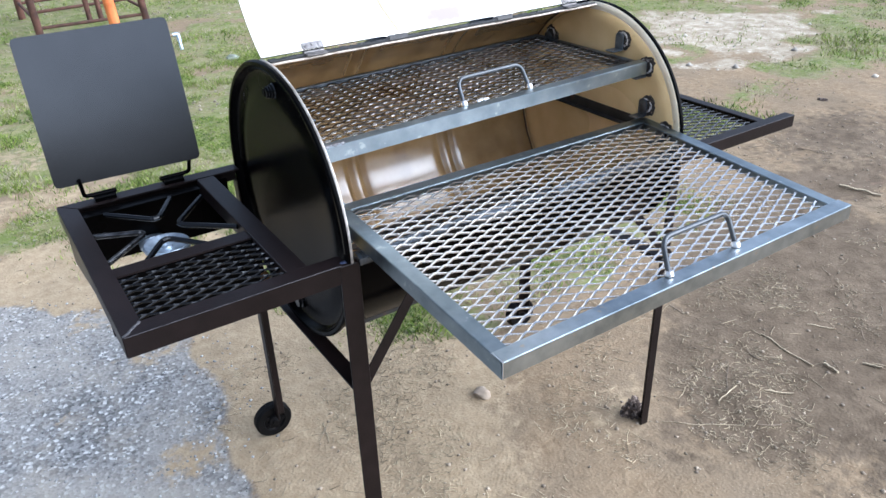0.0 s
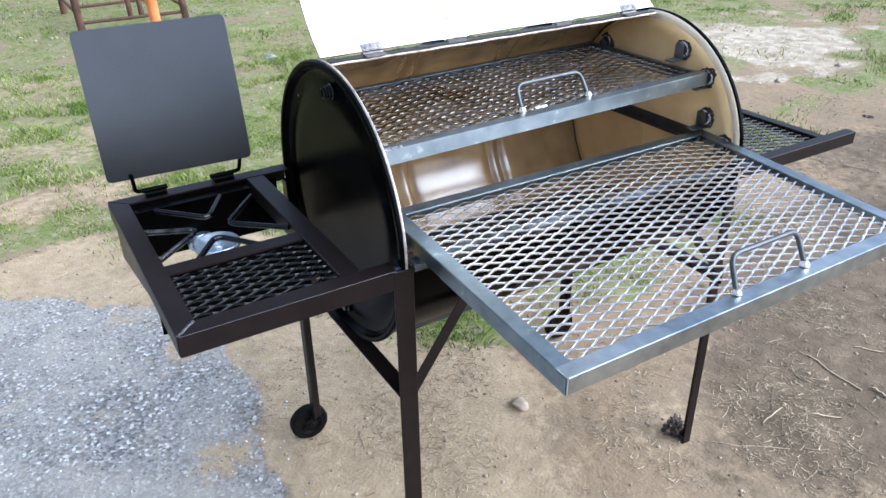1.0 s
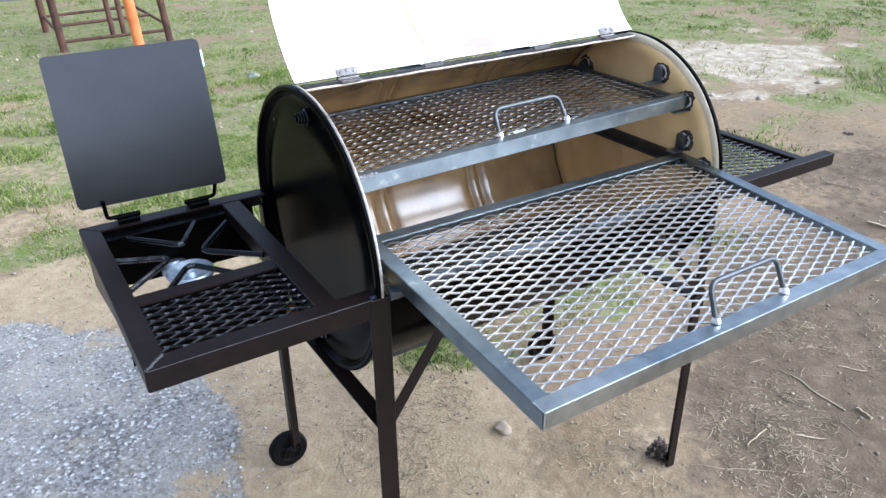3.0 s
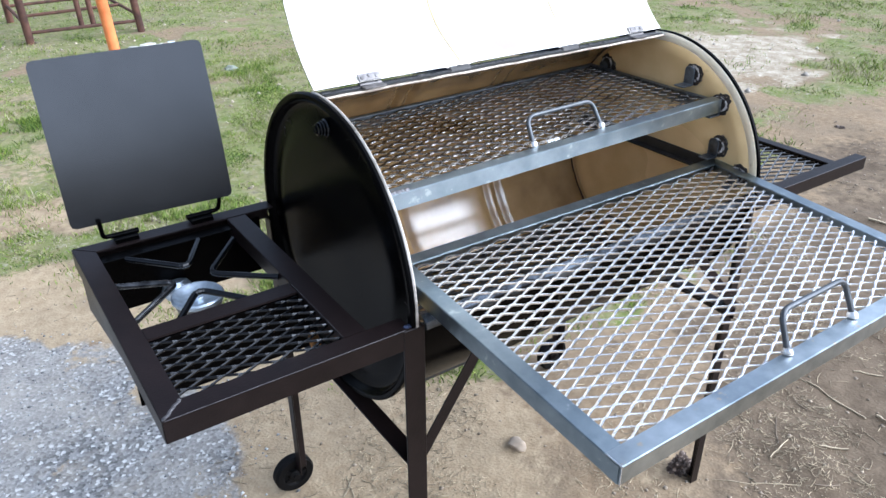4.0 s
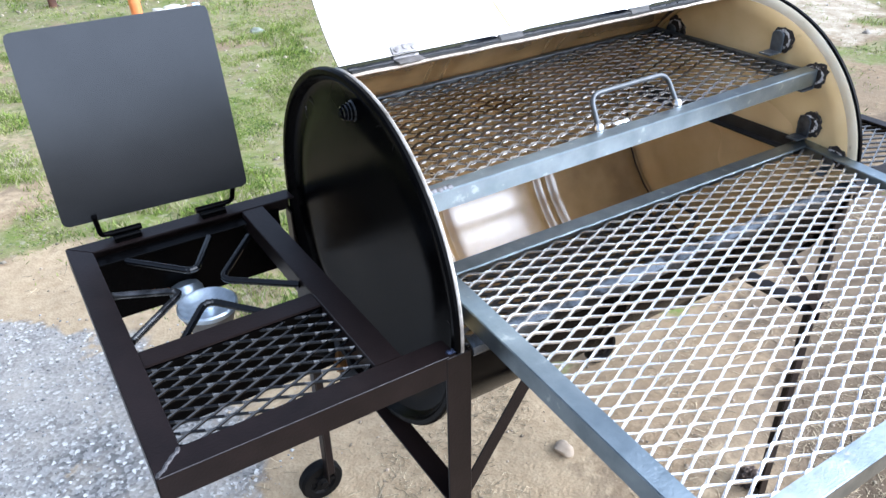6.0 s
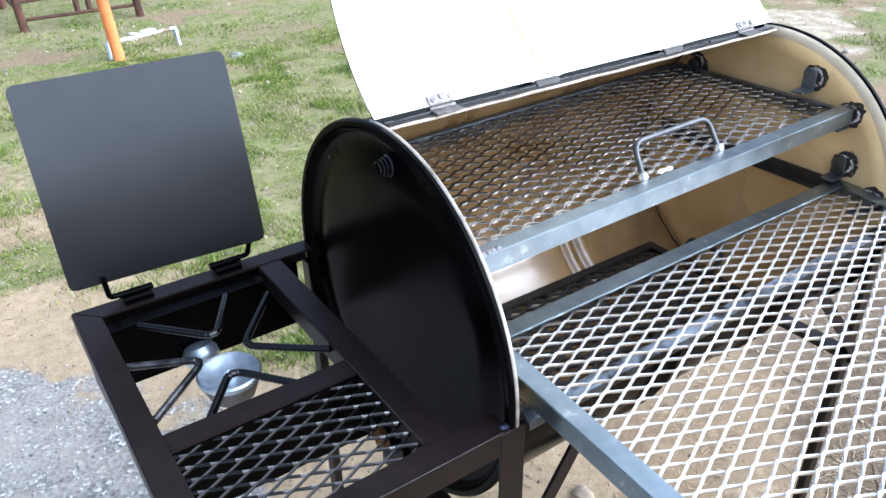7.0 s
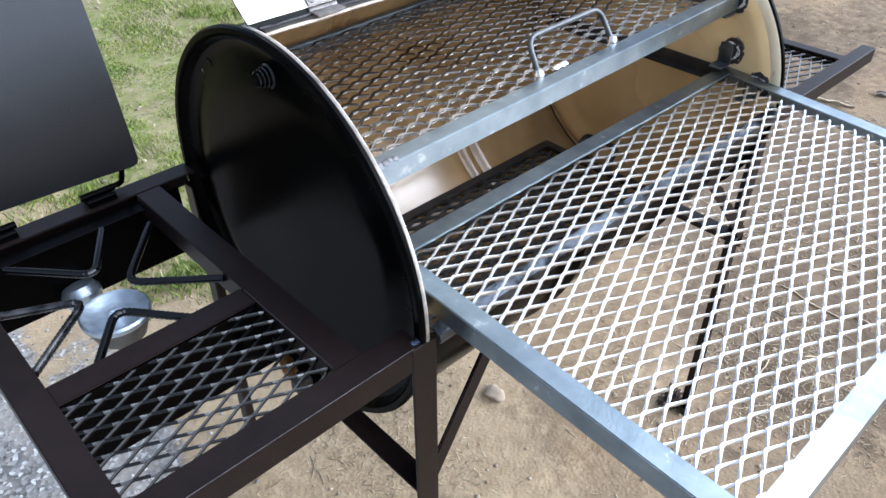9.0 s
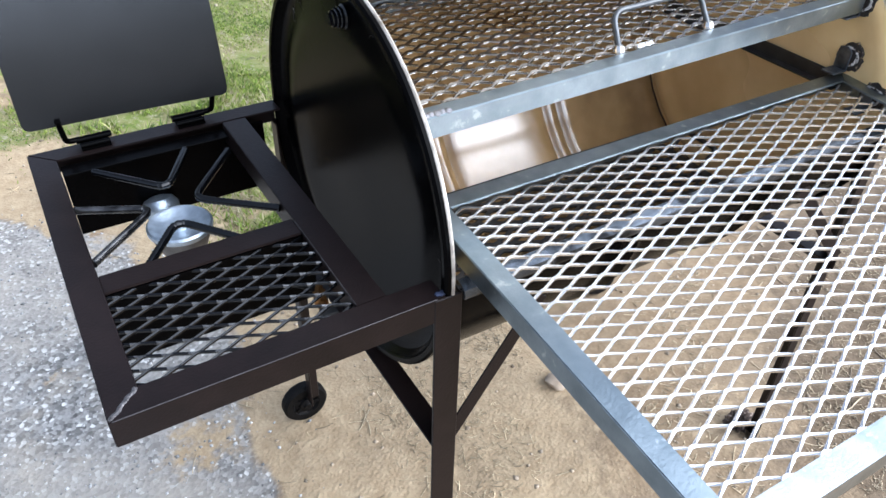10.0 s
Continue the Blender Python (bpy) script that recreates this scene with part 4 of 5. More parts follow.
# Gas valve under the open mesh: a brass body, a dark bracket and a hose stub.
vx, vy, vz = -0.116, -0.172, 0.848
bm = bmesh.new()
lathe(bm, [(0, -0.018), (0.005, -0.018), (0.006, -0.010), (0.010, -0.009), (0.010, 0.009), (0.006, 0.011), (0.006, 0.019), (0, 0.019)], (vx, vy, vz), (0.3, 1, 0.2), 6)
valve = part("gas_valve", bm, material("brass", (0.26, 0.13, 0.045), 0.35, metal=0.85, vary=0.3, scale=90, bump=0.2, bump_scale=300), grill, "small brass gas valve")
bm = bmesh.new()
box(bm, (vx - 0.012, vy - 0.040, vz - 0.016), (vx + 0.010, vy - 0.021, vz + 0.004))
part("valve_bracket", bevelled(bm, 0.002, 1), DARK_STEEL, valve)
bm = bmesh.new()
tube(bm, fillet([(vx, vy + 0.016, vz + 0.002), (vx - 0.01, vy + 0.060, vz - 0.015), (-0.20, 0.0, 0.770), (-0.232, 0.10, 0.752)], 0.03), 0.005, 10)
part("gas_hose", bm, RUBBER, valve, smooth=True)

# Griddle plate, tipped up on its two hinges.
P0, PU, PV = Vector((-0.392, 0.284, 0.946)), Vector((0.307, -0.028, 0.006)), Vector((0.002, 0.068, 0.300))
PN = PU.cross(PV).normalized()
bm = bmesh.new()
rad, NG = 0.010, 30
grid = {}
for side in (0, 1):
    for i in range(NG + 1):
        for j in range(NG + 1):
            u, v = i / NG, j / NG
            # Round the corners; the sheet is warped slightly, hollow across and bowed upwards.
            x, y = u * 0.307, v * 0.312
            cx, cy = min(max(x, rad), 0.307 - rad), min(max(y, rad), 0.312 - rad)
            d = math.hypot(x - cx, y - cy)
            if x != cx and y != cy and d > 0:
                k = max(abs(x - cx), abs(y - cy)) / d
                x, y = cx + (x - cx) * k, cy + (y - cy) * k
            bow = -0.0055 * (1 - (2 * u - 1) ** 2) * (1 - 0.3 * (2 * v - 1) ** 2) + 0.0075 * (1 - (2 * v - 1) ** 2)
            grid[side, i, j] = bm.verts.new(P0 + PU.normalized() * x + PV.normalized() * y + PN * (bow + 0.005 * side))
for i in range(NG):
    for j in range(NG):
        bm.faces.new((grid[1, i, j], grid[1, i + 1, j], grid[1, i + 1, j + 1], grid[1, i, j + 1]))
        bm.faces.new((grid[0, i, j], grid[0, i, j + 1], grid[0, i + 1, j + 1], grid[0, i + 1, j]))
for k in range(NG):
    for a, b in (((k, 0), (k + 1, 0)), ((NG, k), (NG, k + 1)), ((k + 1, NG), (k, NG)), ((0, k + 1), (0, k))):
        bm.faces.new((grid[0, *a], grid[0, *b], grid[1, *b], grid[1, *a]))
bmesh.ops.recalc_face_normals(bm, faces=bm.faces[:])
plate = part("griddle_plate", bm, PLATE, grill, "dark steel griddle plate standing open", smooth=True)
for x, s in ((-0.300, -1), (-0.150, 1)):
    bm = bmesh.new()
    tube(bm, [(x - 0.027, 0.292, ZS + 0.010), (x + 0.027, 0.292, ZS + 0.010)], 0.0055, 12)
    tube(bm, [(x - 0.022, 0.276, ZS + 0.007), (x + 0.022, 0.276, ZS + 0.007)], 0.0042, 10)
    box(bm, (x - 0.022, 0.270, ZS + 0.0005), (x + 0.022, 0.298, ZS + 0.004))
    h = part("plate_hinge", bm, BLACK, plate, "black barrel hinge", smooth=True)
    bm = bmesh.new()
    tube(bm, fillet([(x + s * 0.020, 0.292, ZS + 0.011), (x + s * 0.040, 0.290, ZS + 0.012), (x + s * 0.044, 0.272, ZS + 0.058)], 0.014, 6), 0.0045, 10)
    part("hinge_rod", bm, BLACK, plate, smooth=True)

# ---- far side shelf ----
shelf2 = part("side_shelf", bmesh.new(), FRAME, grill)
for name, a, b, side, w in (("front_bar", (0.904, -0.300, 0.897), (1.338, -0.300, 0.897), (0, 1, 0), 0.030), ("outer_bar", (1.258, 0.280, 0.893), (1.258, -0.2695, 0.893), (-1, 0, 0), 0.028), ("back_bar", (0.904, 0.310, 0.897), (1.262, 0.310, 0.897), (0, -1, 0), 0.030)):
    bm = bmesh.new()
    prism(bm, a, b, angle_shape(w, 0.032, 0.0035), side, (0, 0, 1))
    part(name, bevelled(bm, 0.001, 1), FRAME, shelf2)
part("expanded_metal", expanded_metal(0.915, 1.235, -0.275, 0.285, 0.0545, 0.0232, wide=0.0032, thick=0.0026, tilt=0.45, rise=0.0003, bond=0.06, z=lambda x, y: 0.886), [BLACKROD, GLINT], shelf2, "black painted expanded metal")


# ---- grates ----
def grate(name, label, x0, x1, y0, y1, z0, z1, bar, high, mats, mesh_args, handle=None, group="", thin=None, rod=0.0048):
    """A frame of angle steel round expanded metal, with a bent rod handle; z0 and z1: heights of its front and back; thin: width of the bars behind the front one."""
    fm, mm, hm = mats
    thin = thin or bar
    lapped = name != "charcoal_grate"
    zz = lambda y: z0 + (z1 - z0) * (y - y0) / (y1 - y0)
    g = thing(name, ((x0 + x1) / 2, (y0 + y1) / 2, zz((y0 + y1) / 2) - high), label, "grill grate", group)
    for nm, a, b, side in (
        ("front_bar", (x0, y0, z0), (x1, y0, z0), (0, 1, 0)),
        ("side_bar", (x1, y0, z0), (x1, y1, z1), (-1, 0, 0)),
        ("back_bar", (x1, y1, z1), (x0, y1, z1), (0, -1, 0)),
        ("side_bar", (x0, y1, z1), (x0, y0, z0), (1, 0, 0)),
    ):
        bm = bmesh.new()
        m = [1, -1]
        if lapped:
            # Butt joints at the front: its bar runs through and laps over the side bars.
            if nm == "front_bar":
                m = [0, 0]
            elif nm == "side_bar":
                k = 0 if a[1] == y0 else 1
                m[k] = 0
                a, b = [(p[0] + side[0] * 0.0008, y0 + 0.0045, z0 - 0.0039) if p[1] == y0 else p for p in (a, b)]
        prism(bm, a, b, angle_shape(bar if nm == "front_bar" else thin, high, 0.0035), side, (0, 0, 1), *m)
        metal = BAR_GLARE if nm == "front_bar" and name == "cooking_grate" else TAB if nm != "front_bar" and thin != bar else fm
        part(nm, bevelled(bm, 0.0012, 2), metal, g)
    if fm is STEEL:
        # Bare, burred metal at the near corner.
        bm = bmesh.new()
        tube(bm, [(x0 + 0.0002, y0 + 0.0002, z0 - high), (x0 + 0.0004, y0 + 0.0004, z0 - 0.0004), (x0 + 0.0006, y0 + bar * 0.9, z0 - 0.0002)], 0.0009, 6)
        part("burred_corner", bm, MESH, g, smooth=True)
    part("expanded_metal", expanded_metal(x0 + thin - 0.008, x1 - thin + 0.008, y0 + bar - 0.008, y1 - thin + 0.008, z=lambda x, y: zz(y) - 0.0075, **mesh_args), mm, g)
    if handle:
        hx0, hx1, hy, lean, tall = handle
        bm = bmesh.new()
        z = zz(hy) + 0.001
        tube(bm, fillet([(hx0, hy, z), (hx0 + 0.004, hy + lean, z + tall), (hx1 - 0.004, hy + lean, z + tall), (hx1, hy, z)], 0.020, 7), rod, 12)
        h = part("handle", bm, hm, g, "bent round steel handle", smooth=True)
        for hx in (hx0, hx1):
            bm = bmesh.new()
            lathe(bm, [(0.009, -0.001), (0.0085, 0.003), (0.0055, 0.008), (0, 0.008)], (hx, hy, z), (0, 0, 1), 12)
            part("weld_bead", bm, MESH, h, smooth=True)
    return g


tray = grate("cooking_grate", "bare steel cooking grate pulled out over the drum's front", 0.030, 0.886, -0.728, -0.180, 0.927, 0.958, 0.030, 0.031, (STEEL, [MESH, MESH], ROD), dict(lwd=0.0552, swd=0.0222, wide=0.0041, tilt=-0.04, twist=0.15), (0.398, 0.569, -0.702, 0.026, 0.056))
upper = grate("warming_grate", "bare steel warming grate high in the drum", 0.030, 0.874, -0.186, 0.218, 1.089, 1.083, 0.027, 0.030, (STEEL, [MESH_SHADED, MESH_FLECKS], ROD), dict(lwd=0.0575, swd=0.0245, wide=0.0046, thick=0.0022, tilt=0.05, twist=0.15, rise=0.0012, bond=0.14, hook=0.28), (0.370, 0.545, -0.150, 0.028, 0.046), thin=0.014, rod=0.0044)
# It was welded up a little out of level; weld lumps at its near end and by the handle.
upper.rotation_euler[1] = radians(-1.1)
for x, y, k in ((0.038, -0.180, 5), (0.405, -0.152, 4)):
    bm = bmesh.new()
    for i in range(k):
        lathe(bm, [(0.006, -0.003), (0.0055, 0.0015), (0.0025, 0.0035), (0, 0.0038)], (x + 0.008 * i, y + 0.0015 * (i % 2), 1.0885), (0.1, -0.2, 1), 9)
    part("weld_bead", bm, WELD if k == 5 else MESH, upper, smooth=True)
# Extra-wide dark strands stand in for the shade at the drum's bottom.
coal = grate("charcoal_grate", "dark charcoal grate low in the drum", 0.080, 0.812, -0.172, 0.172, 0.684, 0.684, 0.022, 0.022, (DARK_STEEL, [DARK_STEEL, DARK_STEEL], DARK_STEEL), dict(lwd=0.0552, swd=0.0235, wide=0.0075, thick=0.004))
bm = bmesh.new()
tube(bm, fillet([(0.812, 0.09, 0.678), (0.850, 0.09, 0.715), (0.850, 0.0, 0.715), (0.812, 0.0, 0.678)], 0.015), 0.0055, 10)
part("handle", bm, DARK_STEEL, coal, smooth=True)


# ---- things in the yard ----
def post(name, a, b, r, mat, parent, seg=12):
    bm = bmesh.new()
    tube(bm, [a, b], r, seg)
    return part(name, bm, mat, parent, smooth=True)


stand = thing("rusty_stand", (0.7, 7.0, 0.0), "rusty brown pipe stand with four legs and rails on the grass", "metal stand")
for x, y, tx, ty in ((0.25, 6.42, 0.20, 6.40), (1.20, 6.42, 1.10, 6.40), (0.24, 7.6, 0.22, 7.55), (1.15, 7.7, 1.10, 7.6)):
    post("leg", (x, y, -0.03), (tx, ty, 1.25), 0.034, RUST, stand)
for a, b in (((0.25, 6.42, 0.10), (1.18, 6.42, 0.10)), ((0.24, 7.6, 0.15), (1.15, 7.7, 0.15)), ((0.25, 6.42, 0.16), (0.24, 7.6, 0.16)), ((1.18, 6.42, 0.16), (1.15, 7.7, 0.16)), ((0.20, 6.40, 1.2), (1.11, 6.40, 1.2)), ((0.24, 6.9, 0.16), (1.16, 7.0, 0.16)), ((0.20, 6.40, 1.2), (0.22, 7.55, 1.2)), ((1.10, 6.40, 1.2), (1.10, 7.6, 1.2))):
    post("rail", a, b, 0.015, RUST, stand)
for x in (0.70, 0.80):
    post("strut", (x, 6.46, 0.08), (x - 0.03, 6.5, 1.22), 0.024, RUST, stand)

pole = thing("orange_pole", (0.675, 5.05, 0.0), "orange painted leaning steel pole standing in the grass", "pole")
post("shaft", (0.675, 5.05, -0.05), (0.565, 5.05, 1.9), 0.041, ORANGE, pole, 16)

pipe = thing("water_pipe", (0.9, 5.2, 0.0), "peeling white pipe on two short galvanised legs in the grass", "pipe")
bm = bmesh.new()
tube(bm, [Vector((0.655, 5.18, 0.104)).lerp(Vector((1.165, 5.31, 0.104)), k / 24) + Vector((0, 0, 0.003 * math.sin(2.6 * k))) for k in range(25)], 0.0145, 12)
part("pipe_run", bm, PVC, pipe, "white pipe with peeling coat", smooth=True)
for top, foot, along in (((1.182, 5.315, 0.105), (1.172, 5.215, -0.03), (-0.05, -0.012, 0.0)), ((0.640, 5.176, 0.105), (0.625, 5.095, -0.03), (0.05, 0.012, 0.0))):
    bm = bmesh.new()
    tube(bm, [Vector(top).lerp(Vector(foot), 0.15), foot], 0.014, 12)
    own = part("leg", bm, GALV, pipe, "grey galvanised leg", smooth=True)
    bm = bmesh.new()
    tube(bm, fillet([Vector(top) + Vector(along), Vector(top), Vector(top).lerp(Vector(foot), 0.38)], 0.022), 0.019, 12)
    part("elbow", bm, GALV, own, smooth=True)

# Low grey boards at the far edge of the grass.
boards = thing("board_edging", (0.0, 10.2, 0.0), "low weathered grey board edging beyond the grass", "edging")
for k in range(9):
    bm = bmesh.new()
    box(bm, (-1.6 + 0.26 * k, 10.0 + 0.02 * (k % 3), -0.02), (-1.6 + 0.26 * k + 0.245, 10.06 + 0.02 * (k % 3), 0.34 + 0.03 * ((k * 7) % 4)))
    part("board", bevelled(bm, 0.006, 1), GREYWOOD, boards)

for ob in (stand, pole, pipe, boards):
    ob.location.z += GZ


def stone(name, at, size, seed, mat, label, rough=0.0):
    bm = bmesh.new()
    bmesh.ops.create_icosphere(bm, subdivisions=4 if rough else 3, radius=1)
    for v in bm.verts:
        k = 1 + 0.30 * noise.noise(v.co * 1.3 + Vector((seed, 0, 0))) + 0.08 * noise.noise(v.co * 4 + Vector((0, seed, 0))) + rough * (noise.noise(v.co * 3.3) + 0.5 * noise.noise(v.co * 8.1))
        v.co = Vector((v.co.x * size[0], v.co.y * size[1], v.co.z * size[2])) * k
    ob = part(name, bm, mat, smooth=True)
    ob.location = at
    ob.rotation_euler = (0, 0, seed)
    return tagged(ob, label, "stone")


stone("stone", (0.590, 0.096, GZ + 0.007), (0.029, 0.023, 0.017), 1.7, ROCK, "pale tan stone half sunk in the dirt")
CLOD = material("dark_clod", (0.075, 0.052, 0.040), 0.9, vary=0.5, scale=60, spot=(0.32, 0.25, 0.20), spot_scale=70, spot_size=0.54, bump=0.9, bump_scale=150)
stone("clod", (0.905, -0.236, GZ + 0.010), (0.032, 0.024, 0.034), 3.1, CLOD, "rough dark clod of charred earth at the leg's foot", 0.55)


for at, size, seed in (((3.40, 0.06, GZ + 0.004), (0.05, 0.022, 0.008), 5.3), ((4.0, 1.14, GZ + 0.002), (0.028, 0.018, 0.007), 7.9)):
    stone("clod", at, size, seed, CLOD, "rough dark clod of earth lying on the dirt", 0.6)
# Pale rubble beside the pipe and a grey stone in the grass.
RUBBLE = material("pale_rubble", (0.50, 0.47, 0.41), 0.9, vary=0.25, scale=25, second=(0.66, 0.64, 0.58), spot=(0.24, 0.19, 0.13), spot_scale=20, spot_size=0.60, bump=0.5, bump_scale=80, by_object=0.15)
for at, size, seed in (((0.97, 5.72, GZ + 0.006), (0.085, 0.030, 0.016), 2.1), ((1.08, 5.80, GZ + 0.006), (0.070, 0.032, 0.016), 3.3), ((0.90, 5.60, GZ + 0.005), (0.045, 0.030, 0.014), 6.2)):
    stone("rubble_stone", at, size, seed, RUBBLE, "pale broken rubble stone lying by the white pipe", 0.12)
stone("stone", (1.39, 4.57, GZ + 0.012), (0.055, 0.042, 0.030), 5.9, material("grey_green_stone", (0.19, 0.21, 0.17), 0.9, vary=0.25, scale=25, second=(0.26, 0.28, 0.23), bump=0.5, bump_scale=80), "grey weathered stone lying in the thin grass", 0.12)
# A split chip of bark by the far shelf.
bm = bmesh.new()
for y0, z0, w in ((0.0, 0.006, 0.013), (0.011, 0.012, 0.010), (-0.009, 0.010, 0.008)):
    tube(bm, [(-0.028 + 0.004 * w * 100, y0, z0), (-0.006, y0 + 0.003, z0 + 0.005), (0.014, y0 - 0.002, z0 + 0.003), (0.034 - w, y0 + 0.002, z0)], w * 0.55, 6)
chip = part("bark_chip", bm, material("split_bark", (0.13, 0.105, 0.085), 0.9, vary=0.5, scale=60, second=(0.30, 0.26, 0.215), bump=0.7, bump_scale=200))
chip.location, chip.rotation_euler = (3.123, 0.118, GZ + 0.004), (0, 0, -1.25)
tagged(chip, "split brown chip of bark on the bare dirt", "bark chip")


# ---- scatter ----
rng = np.random.RandomState(5)


def fill(me, verts, faces):
    """Fills a mesh from arrays; faces: a list of arrays of one width each."""
    verts = np.asarray(verts, np.float32)
    me.vertices.add(len(verts))
    me.vertices.foreach_set("co", verts.ravel())
    loops = np.concatenate([np.asarray(f, np.int32).ravel() for f in faces])
    sizes = np.concatenate([np.full(len(f), np.asarray(f).shape[1], np.int32) for f in faces])
    me.loops.add(len(loops))
    me.loops.foreach_set("vertex_index", loops)
    me.polygons.add(len(sizes))
    me.polygons.foreach_set("loop_start", np.concatenate([[0], np.cumsum(sizes)[:-1]]).astype(np.int32))
    me.update(calc_edges=True)


def stuff(name, verts, faces, mat, label, category):
    me = bpy.data.meshes.new(name)
    fill(me, verts, faces if isinstance(faces, list) else [faces])
    me.materials.append(mat)
    return tagged(new(name, me), label, category, kind="stuff")


def blades(n, x0, x1, y0, y1, tall, wide, seed, keep):
    """Bent grass blades, four corners and a tip each."""
    r = np.random.RandomState(seed)
    x, y = r.uniform(x0, x1, n), r.uniform(y0, y1, n)
    ok = r.uniform(0, 1, n) < keep(x, y)
    x, y = x[ok], y[ok]
    n = len(x)
    z = relief(x, y) - 0.002
    h = tall * r.uniform(0.35, 1.0, n) ** 1.3 * (0.6 + 0.5 * np.clip(wobble(x, y, 4, 21), -0.6, 1))
    a = r.uniform(0, 2 * np.pi, n)
    b = r.uniform(0, 2 * np.pi, n)
    lean = h * r.uniform(0.3, 1.5, n)
    w = wide * r.uniform(0.6, 1.3, n) * 0.5
    cx, cy = np.cos(a) * w, np.sin(a) * w
    lx, ly = np.cos(b) * lean, np.sin(b) * lean
    v = np.stack([np.stack([x - cx, y - cy, z], 1), np.stack([x + cx, y + cy, z], 1), np.stack([x + cx * 0.8 + lx * 0.4, y + cy * 0.8 + ly * 0.4, z + h * 0.62], 1), np.stack([x - cx * 0.8 + lx * 0.4, y - cy * 0.8 + ly * 0.4, z + h * 0.62], 1), np.stack([x + lx, y + ly, z + h], 1)], 1).reshape(-1, 3)
    k = np.arange(n) * 5
    return v, np.stack([k, k + 1, k + 2, k + 3], 1), np.stack([k + 3, k + 2, k + 4], 1)


def grass_material():
    m = bpy.data.materials.new("grass_blade")
    m.use_nodes = True
    n, l = m.node_tree.nodes, m.node_tree.links
    b = n["Principled BSDF"]
    g = n.new("ShaderNodeNewGeometry")
    cr = n.new("ShaderNodeValToRGB")
    e = cr.color_ramp.elements
    e[0].position, e[0].color = 0.0, (0.066, 0.108, 0.020, 1)
    e[1].position, e[1].color = 1.0, (0.42, 0.365, 0.25, 1)
    for p, c in ((0.30, (0.152, 0.232, 0.028, 1)), (0.55, (0.262, 0.325, 0.055, 1)), (0.78, (0.34, 0.31, 0.15, 1))):
        k = e.new(p)
        k.color = c
    tc = n.new("ShaderNodeTexCoord")
    t = n.new("ShaderNodeTexNoise")
    t.inputs["Scale"].default_value = 2.2
    t.inputs["Detail"].default_value = 6
    l.new(tc.outputs["Object"], t.inputs["Vector"])
    mr = n.new("ShaderNodeMapRange")
    mr.inputs["From Min"].default_value, mr.inputs["From Max"].default_value = 0.3, 0.7
    mr.inputs["To Min"].default_value, mr.inputs["To Max"].default_value = -0.45, 0.60
    l.new(t.outputs["Fac"], mr.inputs["Value"])
    ad = n.new("ShaderNodeMath")
    ad.operation = "ADD"
    l.new(mr.outputs[0], ad.inputs[0])
    sc = n.new("ShaderNodeMath")
    sc.operation = "MULTIPLY"
    sc.inputs[1].default_value = 0.9
    l.new(g.outputs["Random Per Island"], sc.inputs[0])
    l.new(sc.outputs[0], ad.inputs[1])
    l.new(ad.outputs[0], cr.inputs[0])
    l.new(cr.outputs[0], b.inputs["Base Color"])
    b.inputs["Roughness"].default_value = 0.7
    b.inputs["Specular IOR Level"].default_value = 0.25
    return m


def clump(x, y):
    g = zones(x, y)[1] * (1 - 0.35 * smooth(4.5, 6.5, y))
    lush = 0.5 * smooth(1.1, 0.6, np.hypot((x - 0.58) / 0.34, (y - 0.60) / 0.15))
    return np.clip(g * (0.50 + lush + 0.9 * lumps(x, y, 4.5, 31) + 0.8 * lumps(x, y, 11, 32)), 0.0, 1)


GRASS = grass_material()
v1, q1, t1 = blades(520000, -1.6, 3.2, 0.4, 5.0, 0.044, 0.0040, 41, clump)
v2, q2, t2 = blades(520000, -2.5, 9.5, 1.0, 11.5, 0.042, 0.0062, 42, clump)
n1 = len(v1)
stuff("grass", np.concatenate([v1, v2]), [np.concatenate([q1, q2 + n1]), np.concatenate([t1, t2 + n1])], GRASS, "short patchy green and straw coloured grass", "grass")


def sticks(n, keep, seed, long, thin, area):
    """Dry stalks lying about: three-sided bars, slightly bent."""
    r = np.random.RandomState(seed)
    x, y = r.uniform(area[0], area[1], n), r.uniform(area[2], area[3], n)
    ok = r.uniform(0, 1, n) < keep(x, y)
    x, y = x[ok], y[ok]
    n = len(x)
    ln, a, w = long * r.uniform(0.25, 1, n) ** 1.5, r.uniform(0, 2 * np.pi, n), thin * r.uniform(0.5, 1.2, n)
    bend, lift = r.uniform(-0.35, 0.35, n), r.uniform(0, 0.008, n)
    rings = []
    for i in range(4):
        s = i / 3 - 0.5
        cx, cy = x + np.cos(a) * ln * s - np.sin(a) * ln * bend * s * s, y + np.sin(a) * ln * s + np.cos(a) * ln * bend * s * s
        cz = relief(cx, cy) + w * 0.8 + lift * abs(s)
        for j in range(3):
            t = 2 * math.pi * j / 3 + 0.5
            rings.append(np.stack([cx - np.sin(a) * math.cos(t) * w, cy + np.cos(a) * math.cos(t) * w, cz + math.sin(t) * w], 1))
    v = np.stack(rings, 1).reshape(-1, 3)
    k = np.arange(n)[:, None] * 12
    return v, np.concatenate([k + np.array([[3 * i + j, 3 * i + (j + 1) % 3, 3 * i + 3 + (j + 1) % 3, 3 * i + 3 + j]]) for i in range(3) for j in range(3)])


